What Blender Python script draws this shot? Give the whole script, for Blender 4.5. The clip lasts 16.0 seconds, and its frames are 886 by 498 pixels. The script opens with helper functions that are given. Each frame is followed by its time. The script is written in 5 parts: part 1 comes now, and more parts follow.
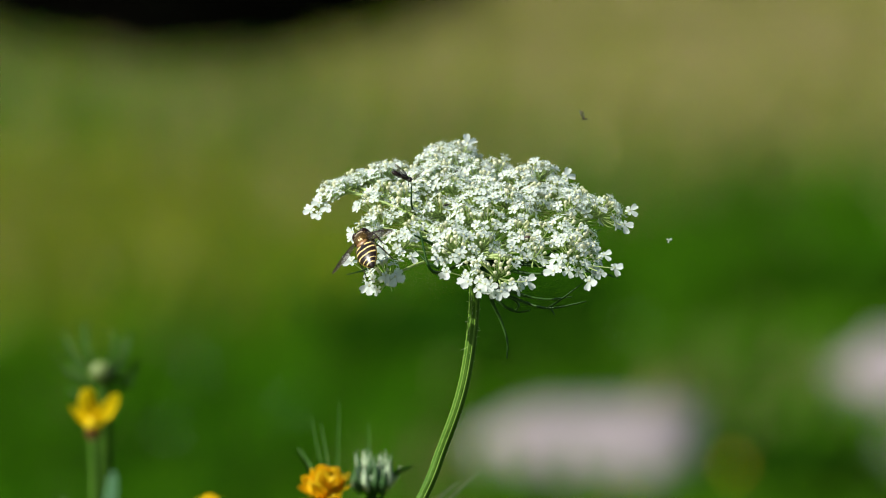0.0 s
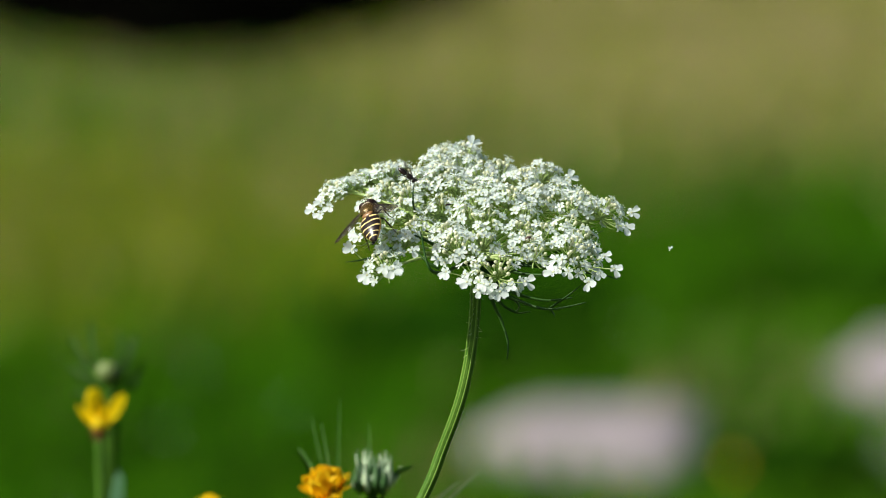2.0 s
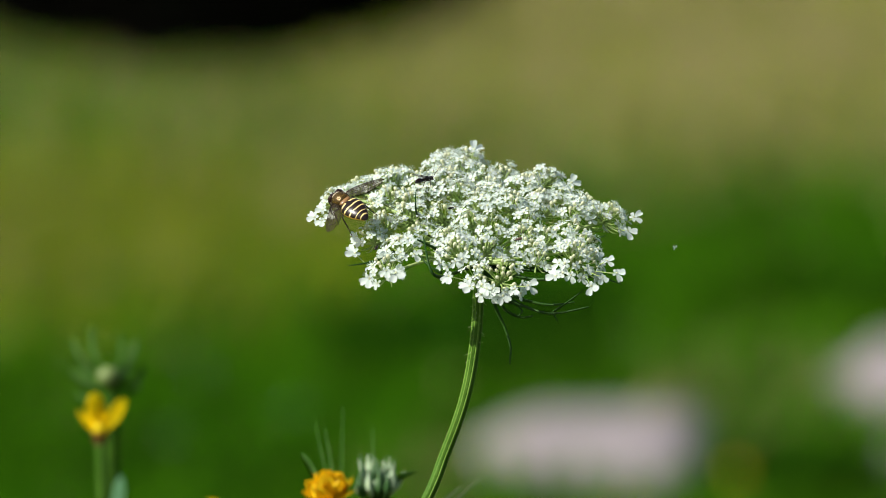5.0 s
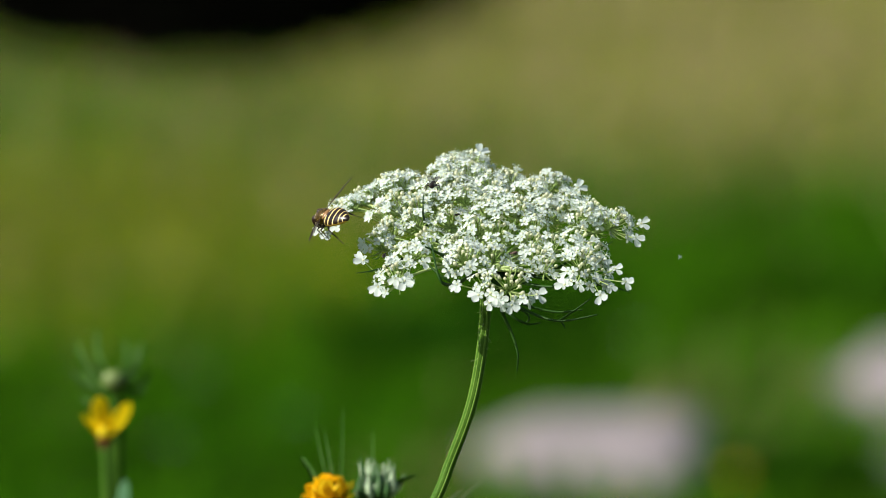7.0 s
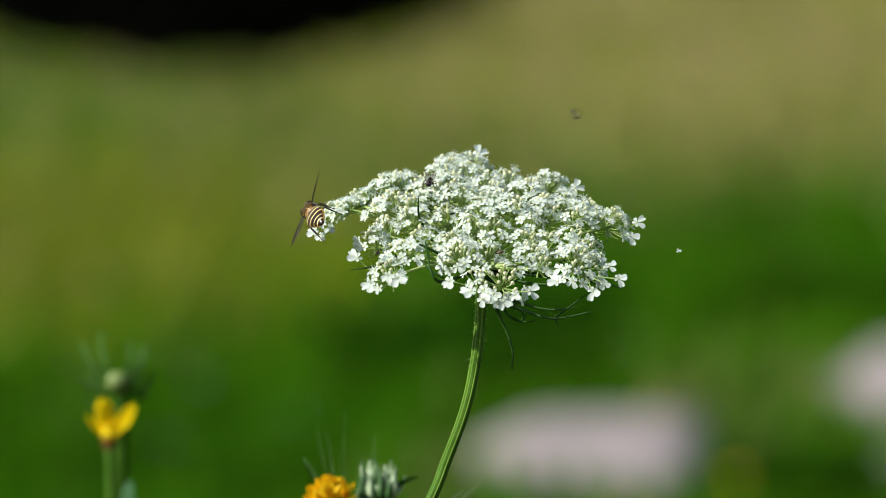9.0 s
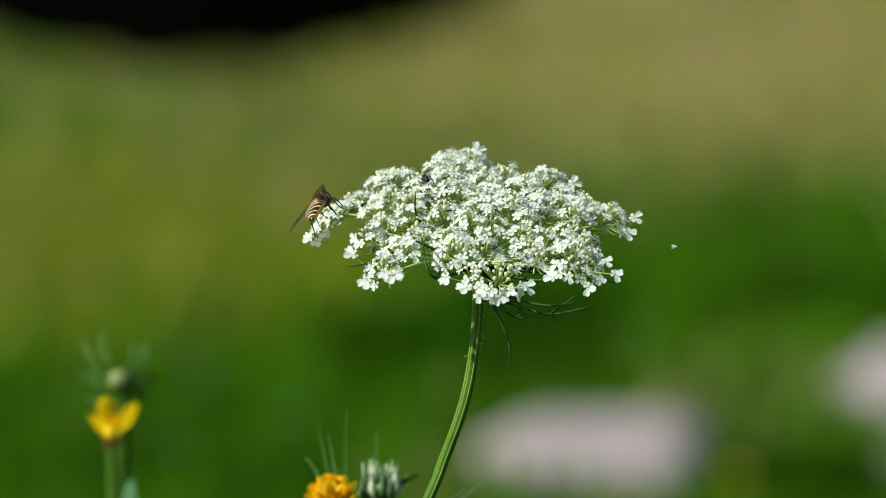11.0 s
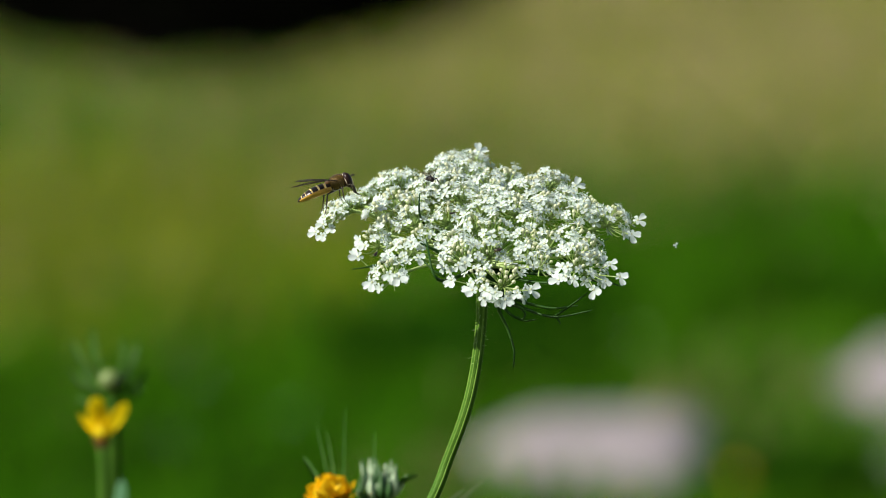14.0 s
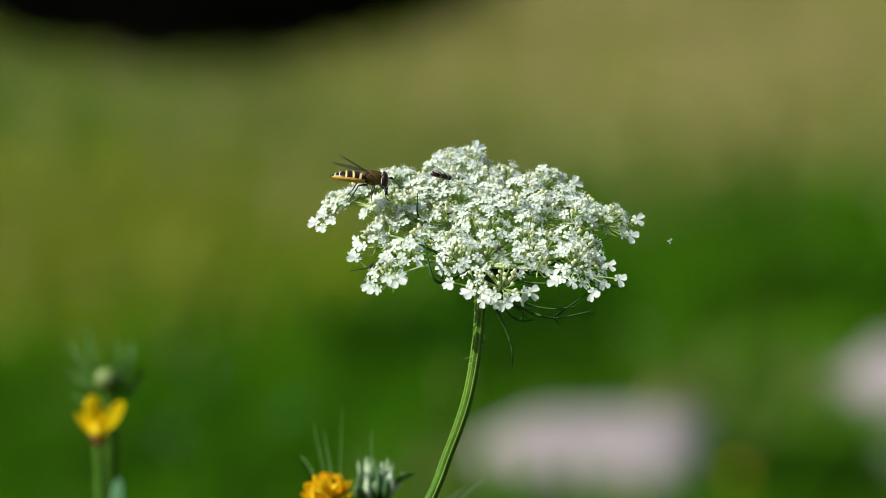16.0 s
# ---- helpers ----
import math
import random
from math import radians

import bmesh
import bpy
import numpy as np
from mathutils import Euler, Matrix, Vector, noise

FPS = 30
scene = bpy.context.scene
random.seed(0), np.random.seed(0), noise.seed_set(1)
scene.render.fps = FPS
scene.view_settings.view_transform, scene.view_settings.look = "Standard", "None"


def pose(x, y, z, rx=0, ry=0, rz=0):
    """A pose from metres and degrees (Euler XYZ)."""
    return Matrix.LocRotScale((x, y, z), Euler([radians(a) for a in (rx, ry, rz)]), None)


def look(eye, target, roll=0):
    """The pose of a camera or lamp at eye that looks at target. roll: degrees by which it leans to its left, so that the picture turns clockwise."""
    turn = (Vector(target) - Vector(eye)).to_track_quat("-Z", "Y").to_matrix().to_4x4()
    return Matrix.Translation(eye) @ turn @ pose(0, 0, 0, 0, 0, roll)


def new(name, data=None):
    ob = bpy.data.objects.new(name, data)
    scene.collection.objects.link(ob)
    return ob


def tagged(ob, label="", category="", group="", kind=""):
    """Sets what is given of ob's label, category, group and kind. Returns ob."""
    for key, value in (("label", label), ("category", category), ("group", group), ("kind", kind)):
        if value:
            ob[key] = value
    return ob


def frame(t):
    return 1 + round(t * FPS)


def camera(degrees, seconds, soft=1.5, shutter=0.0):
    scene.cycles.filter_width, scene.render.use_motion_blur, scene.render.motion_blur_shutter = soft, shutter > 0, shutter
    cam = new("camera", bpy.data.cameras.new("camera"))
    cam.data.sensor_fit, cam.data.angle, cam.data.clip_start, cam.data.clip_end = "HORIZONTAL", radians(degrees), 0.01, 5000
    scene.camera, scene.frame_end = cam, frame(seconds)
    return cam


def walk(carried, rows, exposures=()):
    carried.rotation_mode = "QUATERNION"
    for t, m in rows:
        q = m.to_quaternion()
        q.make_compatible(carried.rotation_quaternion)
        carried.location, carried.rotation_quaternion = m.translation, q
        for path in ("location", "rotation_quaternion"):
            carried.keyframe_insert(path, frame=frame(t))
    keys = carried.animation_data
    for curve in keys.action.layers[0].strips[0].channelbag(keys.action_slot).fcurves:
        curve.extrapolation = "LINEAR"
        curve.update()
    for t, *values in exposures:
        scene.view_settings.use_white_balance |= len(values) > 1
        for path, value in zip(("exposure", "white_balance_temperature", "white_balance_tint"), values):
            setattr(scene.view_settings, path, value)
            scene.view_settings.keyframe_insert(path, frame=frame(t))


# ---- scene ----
cam = camera(6.167, 16.0, soft=0.65, shutter=0.12)
cam.data.dof.use_dof = True
cam.data.dof.focus_distance = 1.599
cam.data.dof.aperture_fstop = 19.0
walk(cam, [
    (0, pose(-0.00638, -1.58807, 0.79499, 83.00, 0.00, 0.00)),
    (0.5, pose(-0.00638, -1.58807, 0.79499, 83.00, 0.00, 0.00)),
    (1, pose(-0.00638, -1.58807, 0.79499, 83.00, 0.00, 0.00)),
    (1.5, pose(-0.00638, -1.58807, 0.79499, 83.00, 0.00, 0.00)),
    (2, pose(-0.00638, -1.58807, 0.79499, 83.00, 0.00, 0.00)),
    (2.5, pose(-0.00638, -1.58807, 0.79499, 83.01, 0.00, 0.00)),
    (3, pose(-0.00638, -1.58807, 0.79499, 83.01, 0.00, 0.00)),
    (3.5, pose(-0.00638, -1.58807, 0.79499, 83.02, 0.00, 0.00)),
    (4, pose(-0.00638, -1.58807, 0.79499, 83.02, 0.00, 0.01)),
    (6.5, pose(-0.00638, -1.58807, 0.79499, 83.06, 0.00, 0.02)),
    (7, pose(-0.00638, -1.58807, 0.79499, 83.06, 0.00, 0.02)),
    (7.5, pose(-0.00638, -1.58807, 0.79499, 83.06, 0.00, 0.02)),
    (8, pose(-0.00638, -1.58807, 0.79499, 83.06, 0.00, 0.02)),
    (8.5, pose(-0.00638, -1.58807, 0.79499, 83.07, 0.00, 0.02)),
    (9, pose(-0.00638, -1.58807, 0.79499, 83.07, 0.00, 0.02)),
    (11.5, pose(-0.00638, -1.58807, 0.79499, 83.06, 0.00, 0.03)),
    (12, pose(-0.00638, -1.58807, 0.79499, 83.06, 0.00, 0.03)),
    (12.5, pose(-0.00638, -1.58807, 0.79499, 83.06, 0.00, 0.03)),
    (13, pose(-0.00638, -1.58807, 0.79499, 83.06, 0.00, 0.03)),
    (13.5, pose(-0.00638, -1.58807, 0.79499, 83.06, 0.00, 0.03)),
    (14, pose(-0.00638, -1.58807, 0.79499, 83.06, 0.00, 0.03)),
    (14.5, pose(-0.00638, -1.58807, 0.79499, 83.05, 0.00, 0.03)),
    (15, pose(-0.00638, -1.58807, 0.79499, 83.05, 0.00, 0.03)),
    (15.5, pose(-0.00638, -1.58807, 0.79499, 83.05, 0.00, 0.03)),
    (16, pose(-0.00638, -1.58807, 0.79499, 83.05, 0.00, 0.03)),
])

# ---- light ----
SUN_EL, SUN_AZ = radians(41), math.atan2(-0.93, -0.36)
world = bpy.data.worlds.new("world")
scene.world = world
world.use_nodes = True
sky = world.node_tree.nodes.new("ShaderNodeTexSky")
sky.sky_type, sky.sun_disc, sky.sun_elevation, sky.sun_rotation = "NISHITA", False, SUN_EL, SUN_AZ
world.node_tree.links.new(sky.outputs[0], world.node_tree.nodes["Background"].inputs[0])
world.node_tree.nodes["Background"].inputs[1].default_value = 0.055
lamp = bpy.data.lights.new("sun", "SUN")
lamp.energy, lamp.angle, lamp.color = 4.5, radians(0.5), (1.0, 0.955, 0.88)
sun_dir = Vector((math.sin(SUN_AZ) * math.cos(SUN_EL), math.cos(SUN_AZ) * math.cos(SUN_EL), math.sin(SUN_EL)))
new("sun", lamp).matrix_world = look(sun_dir * 20, (0, 0, 0))
scene.view_settings.exposure = 0.6

# ---- materials ----
MM = 0.001


def material(name, low, high, scale=400.0, rough=0.55, through_light=0.0, bump=0.0, spread=0.0, sheen=0.0, metal=0.0, coat=0.0, fine=5.0, gloss=0.5):
    """A surface whose colour wanders between low and high: broad stains, fine grain and a different shade from piece to piece."""
    m = bpy.data.materials.new(name)
    m.use_nodes = True
    n, link = m.node_tree.nodes, m.node_tree.links
    surf = n["Principled BSDF"]
    place = n.new("ShaderNodeTexCoord")
    broad, grain = n.new("ShaderNodeTexNoise"), n.new("ShaderNodeTexNoise")
    broad.inputs["Scale"].default_value, grain.inputs["Scale"].default_value = scale, scale * fine
    grain.inputs["Detail"].default_value = 4.0
    for t in (broad, grain):
        link.new(place.outputs["Object"], t.inputs["Vector"])
    add = n.new("ShaderNodeMath")
    add.operation = "MULTIPLY_ADD"
    add.inputs[1].default_value, add.inputs[2].default_value = 0.45, 0.0
    link.new(grain.outputs["Fac"], add.inputs[0])
    both = n.new("ShaderNodeMath")
    both.operation = "MULTIPLY_ADD"
    both.inputs[1].default_value = 0.7
    link.new(broad.outputs["Fac"], both.inputs[0])
    link.new(add.outputs[0], both.inputs[2])
    fac = both.outputs[0]
    if spread:
        geo, info = n.new("ShaderNodeNewGeometry"), n.new("ShaderNodeObjectInfo")
        one, two = n.new("ShaderNodeMath"), n.new("ShaderNodeMath")
        one.operation, two.operation = "ADD", "MULTIPLY_ADD"
        link.new(geo.outputs["Random Per Island"], one.inputs[0])
        link.new(info.outputs["Random"], one.inputs[1])
        link.new(one.outputs[0], two.inputs[0])
        two.inputs[1].default_value = spread * 0.5
        shift = n.new("ShaderNodeMath")
        shift.operation = "SUBTRACT"
        link.new(fac, two.inputs[2])
        link.new(two.outputs[0], shift.inputs[0])
        shift.inputs[1].default_value = spread * 0.5
        fac = shift.outputs[0]
    ramp = n.new("ShaderNodeValToRGB")
    ramp.color_ramp.elements[0].position, ramp.color_ramp.elements[1].position = 0.3, 0.85
    ramp.color_ramp.elements[0].color, ramp.color_ramp.elements[1].color = (*low, 1), (*high, 1)
    link.new(fac, ramp.inputs[0])
    link.new(ramp.outputs[0], surf.inputs["Base Color"])
    surf.inputs["Roughness"].default_value, surf.inputs["Metallic"].default_value = rough, metal
    surf.inputs["Specular IOR Level"].default_value = gloss
    surf.inputs["Sheen Weight"].default_value, surf.inputs["Coat Weight"].default_value = sheen, coat
    if bump:
        b = n.new("ShaderNodeBump")
        b.inputs["Strength"].default_value, b.inputs["Distance"].default_value = bump, 0.3 / scale
        link.new(grain.outputs["Fac"], b.inputs["Height"])
        link.new(b.outputs[0], surf.inputs["Normal"])
    if through_light:
        leaf, mix = n.new("ShaderNodeBsdfTranslucent"), n.new("ShaderNodeMixShader")
        link.new(ramp.outputs[0], leaf.inputs[0])
        mix.inputs[0].default_value = through_light
        link.new(surf.outputs[0], mix.inputs[1])
        link.new(leaf.outputs[0], mix.inputs[2])
        link.new(mix.outputs[0], n["Material Output"].inputs[0])
    return m


PETAL = material("white_petal", (0.74, 0.82, 0.76), (0.87, 0.945, 0.90), 500, 0.6, 0.44, spread=0.4, gloss=0.2)
BUD = material("cream_bud", (0.71, 0.74, 0.46), (0.88, 0.89, 0.68), 700, 0.5, 0.4, spread=0.4)
STYLE = material("pale_green_floret_centre", (0.52, 0.57, 0.30), (0.74, 0.74, 0.50), 700, 0.4)
PEDICEL = material("pale_green_stalk", (0.31, 0.46, 0.11), (0.52, 0.64, 0.25), 500, 0.5, 0.3, spread=0.3)
STEM = material("ribbed_green_stem", (0.036, 0.105, 0.008), (0.080, 0.175, 0.018), 180, 0.5, bump=0.2, gloss=0.1)
STEM_RIB = material("light_green_rib", (0.10, 0.205, 0.025), (0.17, 0.29, 0.045), 180, 0.5, gloss=0.12)
BRACT = material("dark_green_bract", (0.008, 0.036, 0.006), (0.040, 0.100, 0.016), 300, 0.4, spread=0.3, gloss=0.09)
HAIR = material("stem_bristle", (0.4, 0.5, 0.25), (0.6, 0.65, 0.4), 600, 0.5, 0.3)
BLACK = material("black_chitin", (0.008, 0.0045, 0.003), (0.024, 0.013, 0.008), 900, 0.3, coat=0.1, gloss=0.4)
YELLOW_BAND = material("yellow_chitin", (0.66, 0.49, 0.16), (0.84, 0.69, 0.32), 900, 0.4, spread=0.1, gloss=0.3)
BELLY = material("amber_chitin", (0.58, 0.30, 0.03), (0.86, 0.54, 0.09), 700, 0.4, 0.25)
BRONZE = material("bronze_brown_thorax", (0.030, 0.018, 0.004), (0.19, 0.115, 0.022), 1200, 0.24, bump=0.25, metal=0.45)
TAN = material("tan_scutellum", (0.18, 0.09, 0.028), (0.30, 0.16, 0.06), 900, 0.35)
FUZZ = material("tan_hair", (0.34, 0.23, 0.08), (0.58, 0.43, 0.20), 900, 0.6, 0.3)
EYE = material("dark_red_brown_eye", (0.010, 0.004, 0.003), (0.028, 0.011, 0.007), 2500, 0.35, gloss=0.25)
COLLAR = material("pale_head_fringe", (0.38, 0.32, 0.21), (0.56, 0.50, 0.36), 1200, 0.6)
FACE = material("pale_yellow_face", (0.42, 0.30, 0.10), (0.62, 0.48, 0.20), 1200, 0.4)
LEG = material("brown_black_leg", (0.010, 0.006, 0.004), (0.05, 0.025, 0.010), 900, 0.35, spread=0.3)
BEETLE_BROWN = material("brown_wing_case", (0.07, 0.042, 0.028), (0.16, 0.10, 0.075), 900, 0.4)
WASP_RED = material("glossy_dark_abdomen", (0.006, 0.003, 0.003), (0.022, 0.009, 0.006), 1200, 0.25, coat=0.3)
RAY_YELLOW = material("yellow_ray_petal", (0.94, 0.72, 0.006), (0.96, 0.84, 0.014), 150, 0.5, 0.45, spread=0.2, gloss=0.2)
RAY_ORANGE = material("orange_ray_petal", (0.95, 0.60, 0.006), (0.97, 0.80, 0.018), 150, 0.5, 0.35, spread=0.3, gloss=0.2)
DISC_BROWN = material("brown_flower_disc", (0.10, 0.035, 0.008), (0.25, 0.09, 0.015), 500, 0.7, bump=0.4)
SEPAL = material("grey_green_sepal", (0.10, 0.17, 0.05), (0.24, 0.32, 0.14), 200, 0.5, 0.2, spread=0.4)
BUD_GREEN = material("pale_green_bud", (0.07, 0.13, 0.02), (0.27, 0.34, 0.10), 200, 0.55, 0.1, spread=0.2)
SEED = material("pale_green_seed", (0.05, 0.14, 0.035), (0.58, 0.72, 0.46), 420, 0.5, 0.15, spread=1.2, bump=0.2)
TEAL_LEAF = material("grey_green_leaf", (0.06, 0.17, 0.07), (0.15, 0.29, 0.16), 150, 0.6, 0.3, gloss=0.02)
HERB_STEM = material("herb_stem", (0.014, 0.050, 0.003), (0.045, 0.10, 0.008), 150, 0.6, bump=0.2, gloss=0.02)
HERB_LEAF = material("herb_leaf", (0.035, 0.10, 0.014), (0.09, 0.18, 0.045), 150, 0.6, 0.3, spread=0.3, gloss=0.02)
GRASS = material("green_grass", (0.026, 0.113, 0.0025), (0.086, 0.222, 0.007), 2.2, 0.65, 0.3, spread=0.5, gloss=0.0)
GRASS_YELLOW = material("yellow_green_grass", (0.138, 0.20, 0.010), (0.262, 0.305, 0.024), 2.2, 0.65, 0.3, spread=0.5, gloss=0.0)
GRASS_DRY = material("dry_straw_grass", (0.33, 0.282, 0.115), (0.51, 0.43, 0.225), 2.2, 0.65, 0.25, spread=0.5, gloss=0.0)
WEED = material("weed_leaf", (0.006, 0.045, 0.002), (0.030, 0.095, 0.004), 12, 0.6, 0.2, spread=0.5, gloss=0.0)
SOIL = material("meadow_soil", (0.035, 0.055, 0.012), (0.12, 0.125, 0.04), 1.7, 0.9, bump=0.5, gloss=0.0)
STONE = material("pinkish_grey_flagstone", (0.235, 0.200, 0.200), (0.345, 0.300, 0.305), 9, 0.8, bump=0.4)
# near-black leaves and base: the far edge's deep shade is put into their colour
SHADE_LEAF = material("shade_black_leaf", (0.0008, 0.001, 0.0006), (0.003, 0.0035, 0.002), 8, 0.95, spread=0.5, gloss=0.0)
SHADE_BASE = material("shade_black_base", (0.001, 0.0008, 0.0006), (0.003, 0.0025, 0.002), 30, 0.95, bump=0.5, gloss=0.0)


def wing_material(name, tint, clear):
    m = bpy.data.materials.new(name)
    m.use_nodes = True
    n, link = m.node_tree.nodes, m.node_tree.links
    surf = n["Principled BSDF"]
    surf.inputs["Roughness"].default_value = 0.18
    place, cells = n.new("ShaderNodeTexCoord"), n.new("ShaderNodeTexNoise")
    cells.inputs["Scale"].default_value = 700
    link.new(place.outputs["Object"], cells.inputs["Vector"])
    ramp = n.new("ShaderNodeValToRGB")
    ramp.color_ramp.elements[0].color = (*[c * 0.7 for c in tint], 1)
    ramp.color_ramp.elements[1].color = (*[min(1, c * 1.4) for c in tint], 1)
    link.new(cells.outputs["Fac"], ramp.inputs[0])
    link.new(ramp.outputs[0], surf.inputs["Base Color"])
    see, mix = n.new("ShaderNodeBsdfTransparent"), n.new("ShaderNodeMixShader")
    see.inputs[0].default_value = (0.93, 0.90, 0.84, 1)
    mix.inputs[0].default_value = clear
    link.new(surf.outputs[0], mix.inputs[1])
    link.new(see.outputs[0], mix.inputs[2])
    link.new(mix.outputs[0], n["Material Output"].inputs[0])
    return m


WING = wing_material("clear_brownish_wing", (0.06, 0.046, 0.030), 0.5)
WASP_WING = wing_material("smoky_wing", (0.05, 0.03, 0.02), 0.75)
GNAT_WING = wing_material("pale_wing", (0.3, 0.3, 0.25), 0.5)


# ---- mesh tools ----
def mesh_of(name, bm, mats):
    me = bpy.data.meshes.new(name)
    bm.normal_update()
    bm.to_mesh(me)
    bm.free()
    for m in mats if isinstance(mats, (list, tuple)) else [mats]:
        me.materials.append(m)
    for p in me.polygons:
        p.use_smooth = True
    return me


def raw_mesh(name, verts, faces, mats):
    me = bpy.data.meshes.new(name)
    me.from_pydata([tuple(v) for v in verts], [], faces)
    for m in mats if isinstance(mats, (list, tuple)) else [mats]:
        me.materials.append(m)
    for p in me.polygons:
        p.use_smooth = True
    return me


def part(name, bm, mats, parent, label="", m=None):
    me = bm if isinstance(bm, bpy.types.Mesh) else mesh_of(name, bm, mats)
    ob = new(name, me)
    ob.parent = parent
    if m is not None:
        ob.matrix_basis = m
    if label:
        tagged(ob, label)
    return ob


def tube(bm, points, radii, sides=6, ribs=0.0, mat=0, close=True):
    """A tapered stalk along points; ribs: how far its ribs stand out, as a share of the radius."""
    pts = [Vector(p) for p in points]
    rings, side = [], None
    for i, p in enumerate(pts):
        along = (pts[min(i + 1, len(pts) - 1)] - pts[max(i - 1, 0)]).normalized()
        if side is None:
            side = along.orthogonal().normalized()
        side = (side - along * side.dot(along)).normalized()
        up = along.cross(side)
        r = radii[i] if isinstance(radii, (list, tuple)) else radii
        ring = []
        for k in range(sides):
            a, rr = k * math.tau / sides, r * (1 + (ribs if k % 2 else -ribs))
            ring.append(bm.verts.new(p + side * math.cos(a) * rr + up * math.sin(a) * rr))
        rings.append(ring)
    for one, two in zip(rings, rings[1:]):
        for k in range(sides):
            bm.faces.new((one[k], one[(k + 1) % sides], two[(k + 1) % sides], two[k])).material_index = mat
    if close:
        bm.faces.new(rings[0][::-1]).material_index = mat
        bm.faces.new(rings[-1]).material_index = mat


def bend(a, b, c, n=8):
    """Points on the curve from a to c that is pulled towards b."""
    a, b, c = Vector(a), Vector(b), Vector(c)
    return [a * (1 - t) ** 2 + b * 2 * t * (1 - t) + c * t * t for t in (i / (n - 1) for i in range(n))]


def smooth_line(points, n=6):
    """A Catmull-Rom curve through points."""
    p = [Vector(v) for v in points]
    p = [p[0] * 2 - p[1], *p, p[-1] * 2 - p[-2]]
    out = []
    for i in range(1, len(p) - 2):
        for k in range(n):
            t = k / n
            out.append(0.5 * (2 * p[i] + (p[i + 1] - p[i - 1]) * t + (2 * p[i - 1] - 5 * p[i] + 4 * p[i + 1] - p[i + 2]) * t * t
                              + (3 * p[i] - p[i - 1] - 3 * p[i + 1] + p[i + 2]) * t ** 3))
    return out + [p[-2]]


def blob(bm, centre, half, u=14, v=10, mat=0, wobble=0.0):
    """An egg shape."""
    rings = []
    for i in range(1, v):
        a = math.pi * i / v
        rings.append([bm.verts.new(Vector(centre) + Vector((half[0] * math.cos(a), half[1] * math.sin(a) * math.cos(math.tau * k / u),
                      half[2] * math.sin(a) * math.sin(math.tau * k / u))) * (1 + random.uniform(-wobble, wobble))) for k in range(u)])
    first, last = bm.verts.new(Vector(centre) + Vector((half[0], 0, 0))), bm.verts.new(Vector(centre) - Vector((half[0], 0, 0)))
    for k in range(u):
        j = (k + 1) % u
        bm.faces.new((first, rings[0][j], rings[0][k])).material_index = mat
        bm.faces.new((last, rings[-1][k], rings[-1][j])).material_index = mat
        for one, two in zip(rings, rings[1:]):
            bm.faces.new((one[k], one[j], two[j], two[k])).material_index = mat


def frame_of(z, x=None):
    """A turn whose z axis is z and whose x axis leans towards x."""
    z = Vector(z).normalized()
    x = Vector(x) if x is not None else z.orthogonal()
    x = x - z * x.dot(z)
    x = x.normalized() if x.length > 1e-9 else z.orthogonal().normalized()
    y = z.cross(x)
    return Matrix((x, y, z)).transposed().to_4x4()


# The umbel's middle is at 0.60 m; the line of sight falls by 7 degrees.
MIDDLE = Vector((0, 0, 0.60))
RIGHT, RISE, AWAY = Vector((1, 0, 0)), Vector((0, math.sin(radians(7)), math.cos(radians(7)))), Vector((0, math.cos(radians(7)), -math.sin(radians(7))))


def spot(u, v, w):
    """The place u mm to the side, v mm up across the line of sight and w mm along it from the umbel's middle."""
    return MIDDLE + (RIGHT * u + RISE * v + AWAY * w) * MM


def beyond(u, v, w):
    """The place w mm behind the umbel's plane that shows there u mm to the side and v mm up."""
    k = 1 + w / 1600
    return spot((u + 6.4) * k - 6.4, v * k, w)


# ---- ground ----
def ground():
    bm = bmesh.new()
    ring_r = [0.0, 1, 2, 3, 4, 5.5, 7.5, 10, 15, 25, 50, 110, 300, 900]
    last = [bm.verts.new((0, 2, 0))]
    for r in ring_r[1:]:
        ring = []
        for k in range(48):
            a = k * math.tau / 48
            x, y = r * math.cos(a), 2 + r * math.sin(a)
            ring.append(bm.verts.new((x, y, 0.012 * noise.noise((x * 0.9, y * 0.9, 0)) * min(r, 3) / 3 - 0.01)))
        for k in range(48):
            j = (k + 1) % 48
            bm.faces.new((last[0], ring[k], ring[j]) if len(last) == 1 else (last[k], ring[k], ring[j], last[j]))
        last = ring
    tagged(new("ground", mesh_of("ground", bm, SOIL)), "grassy meadow ground with bare soil between the tufts", "ground", kind="structure")


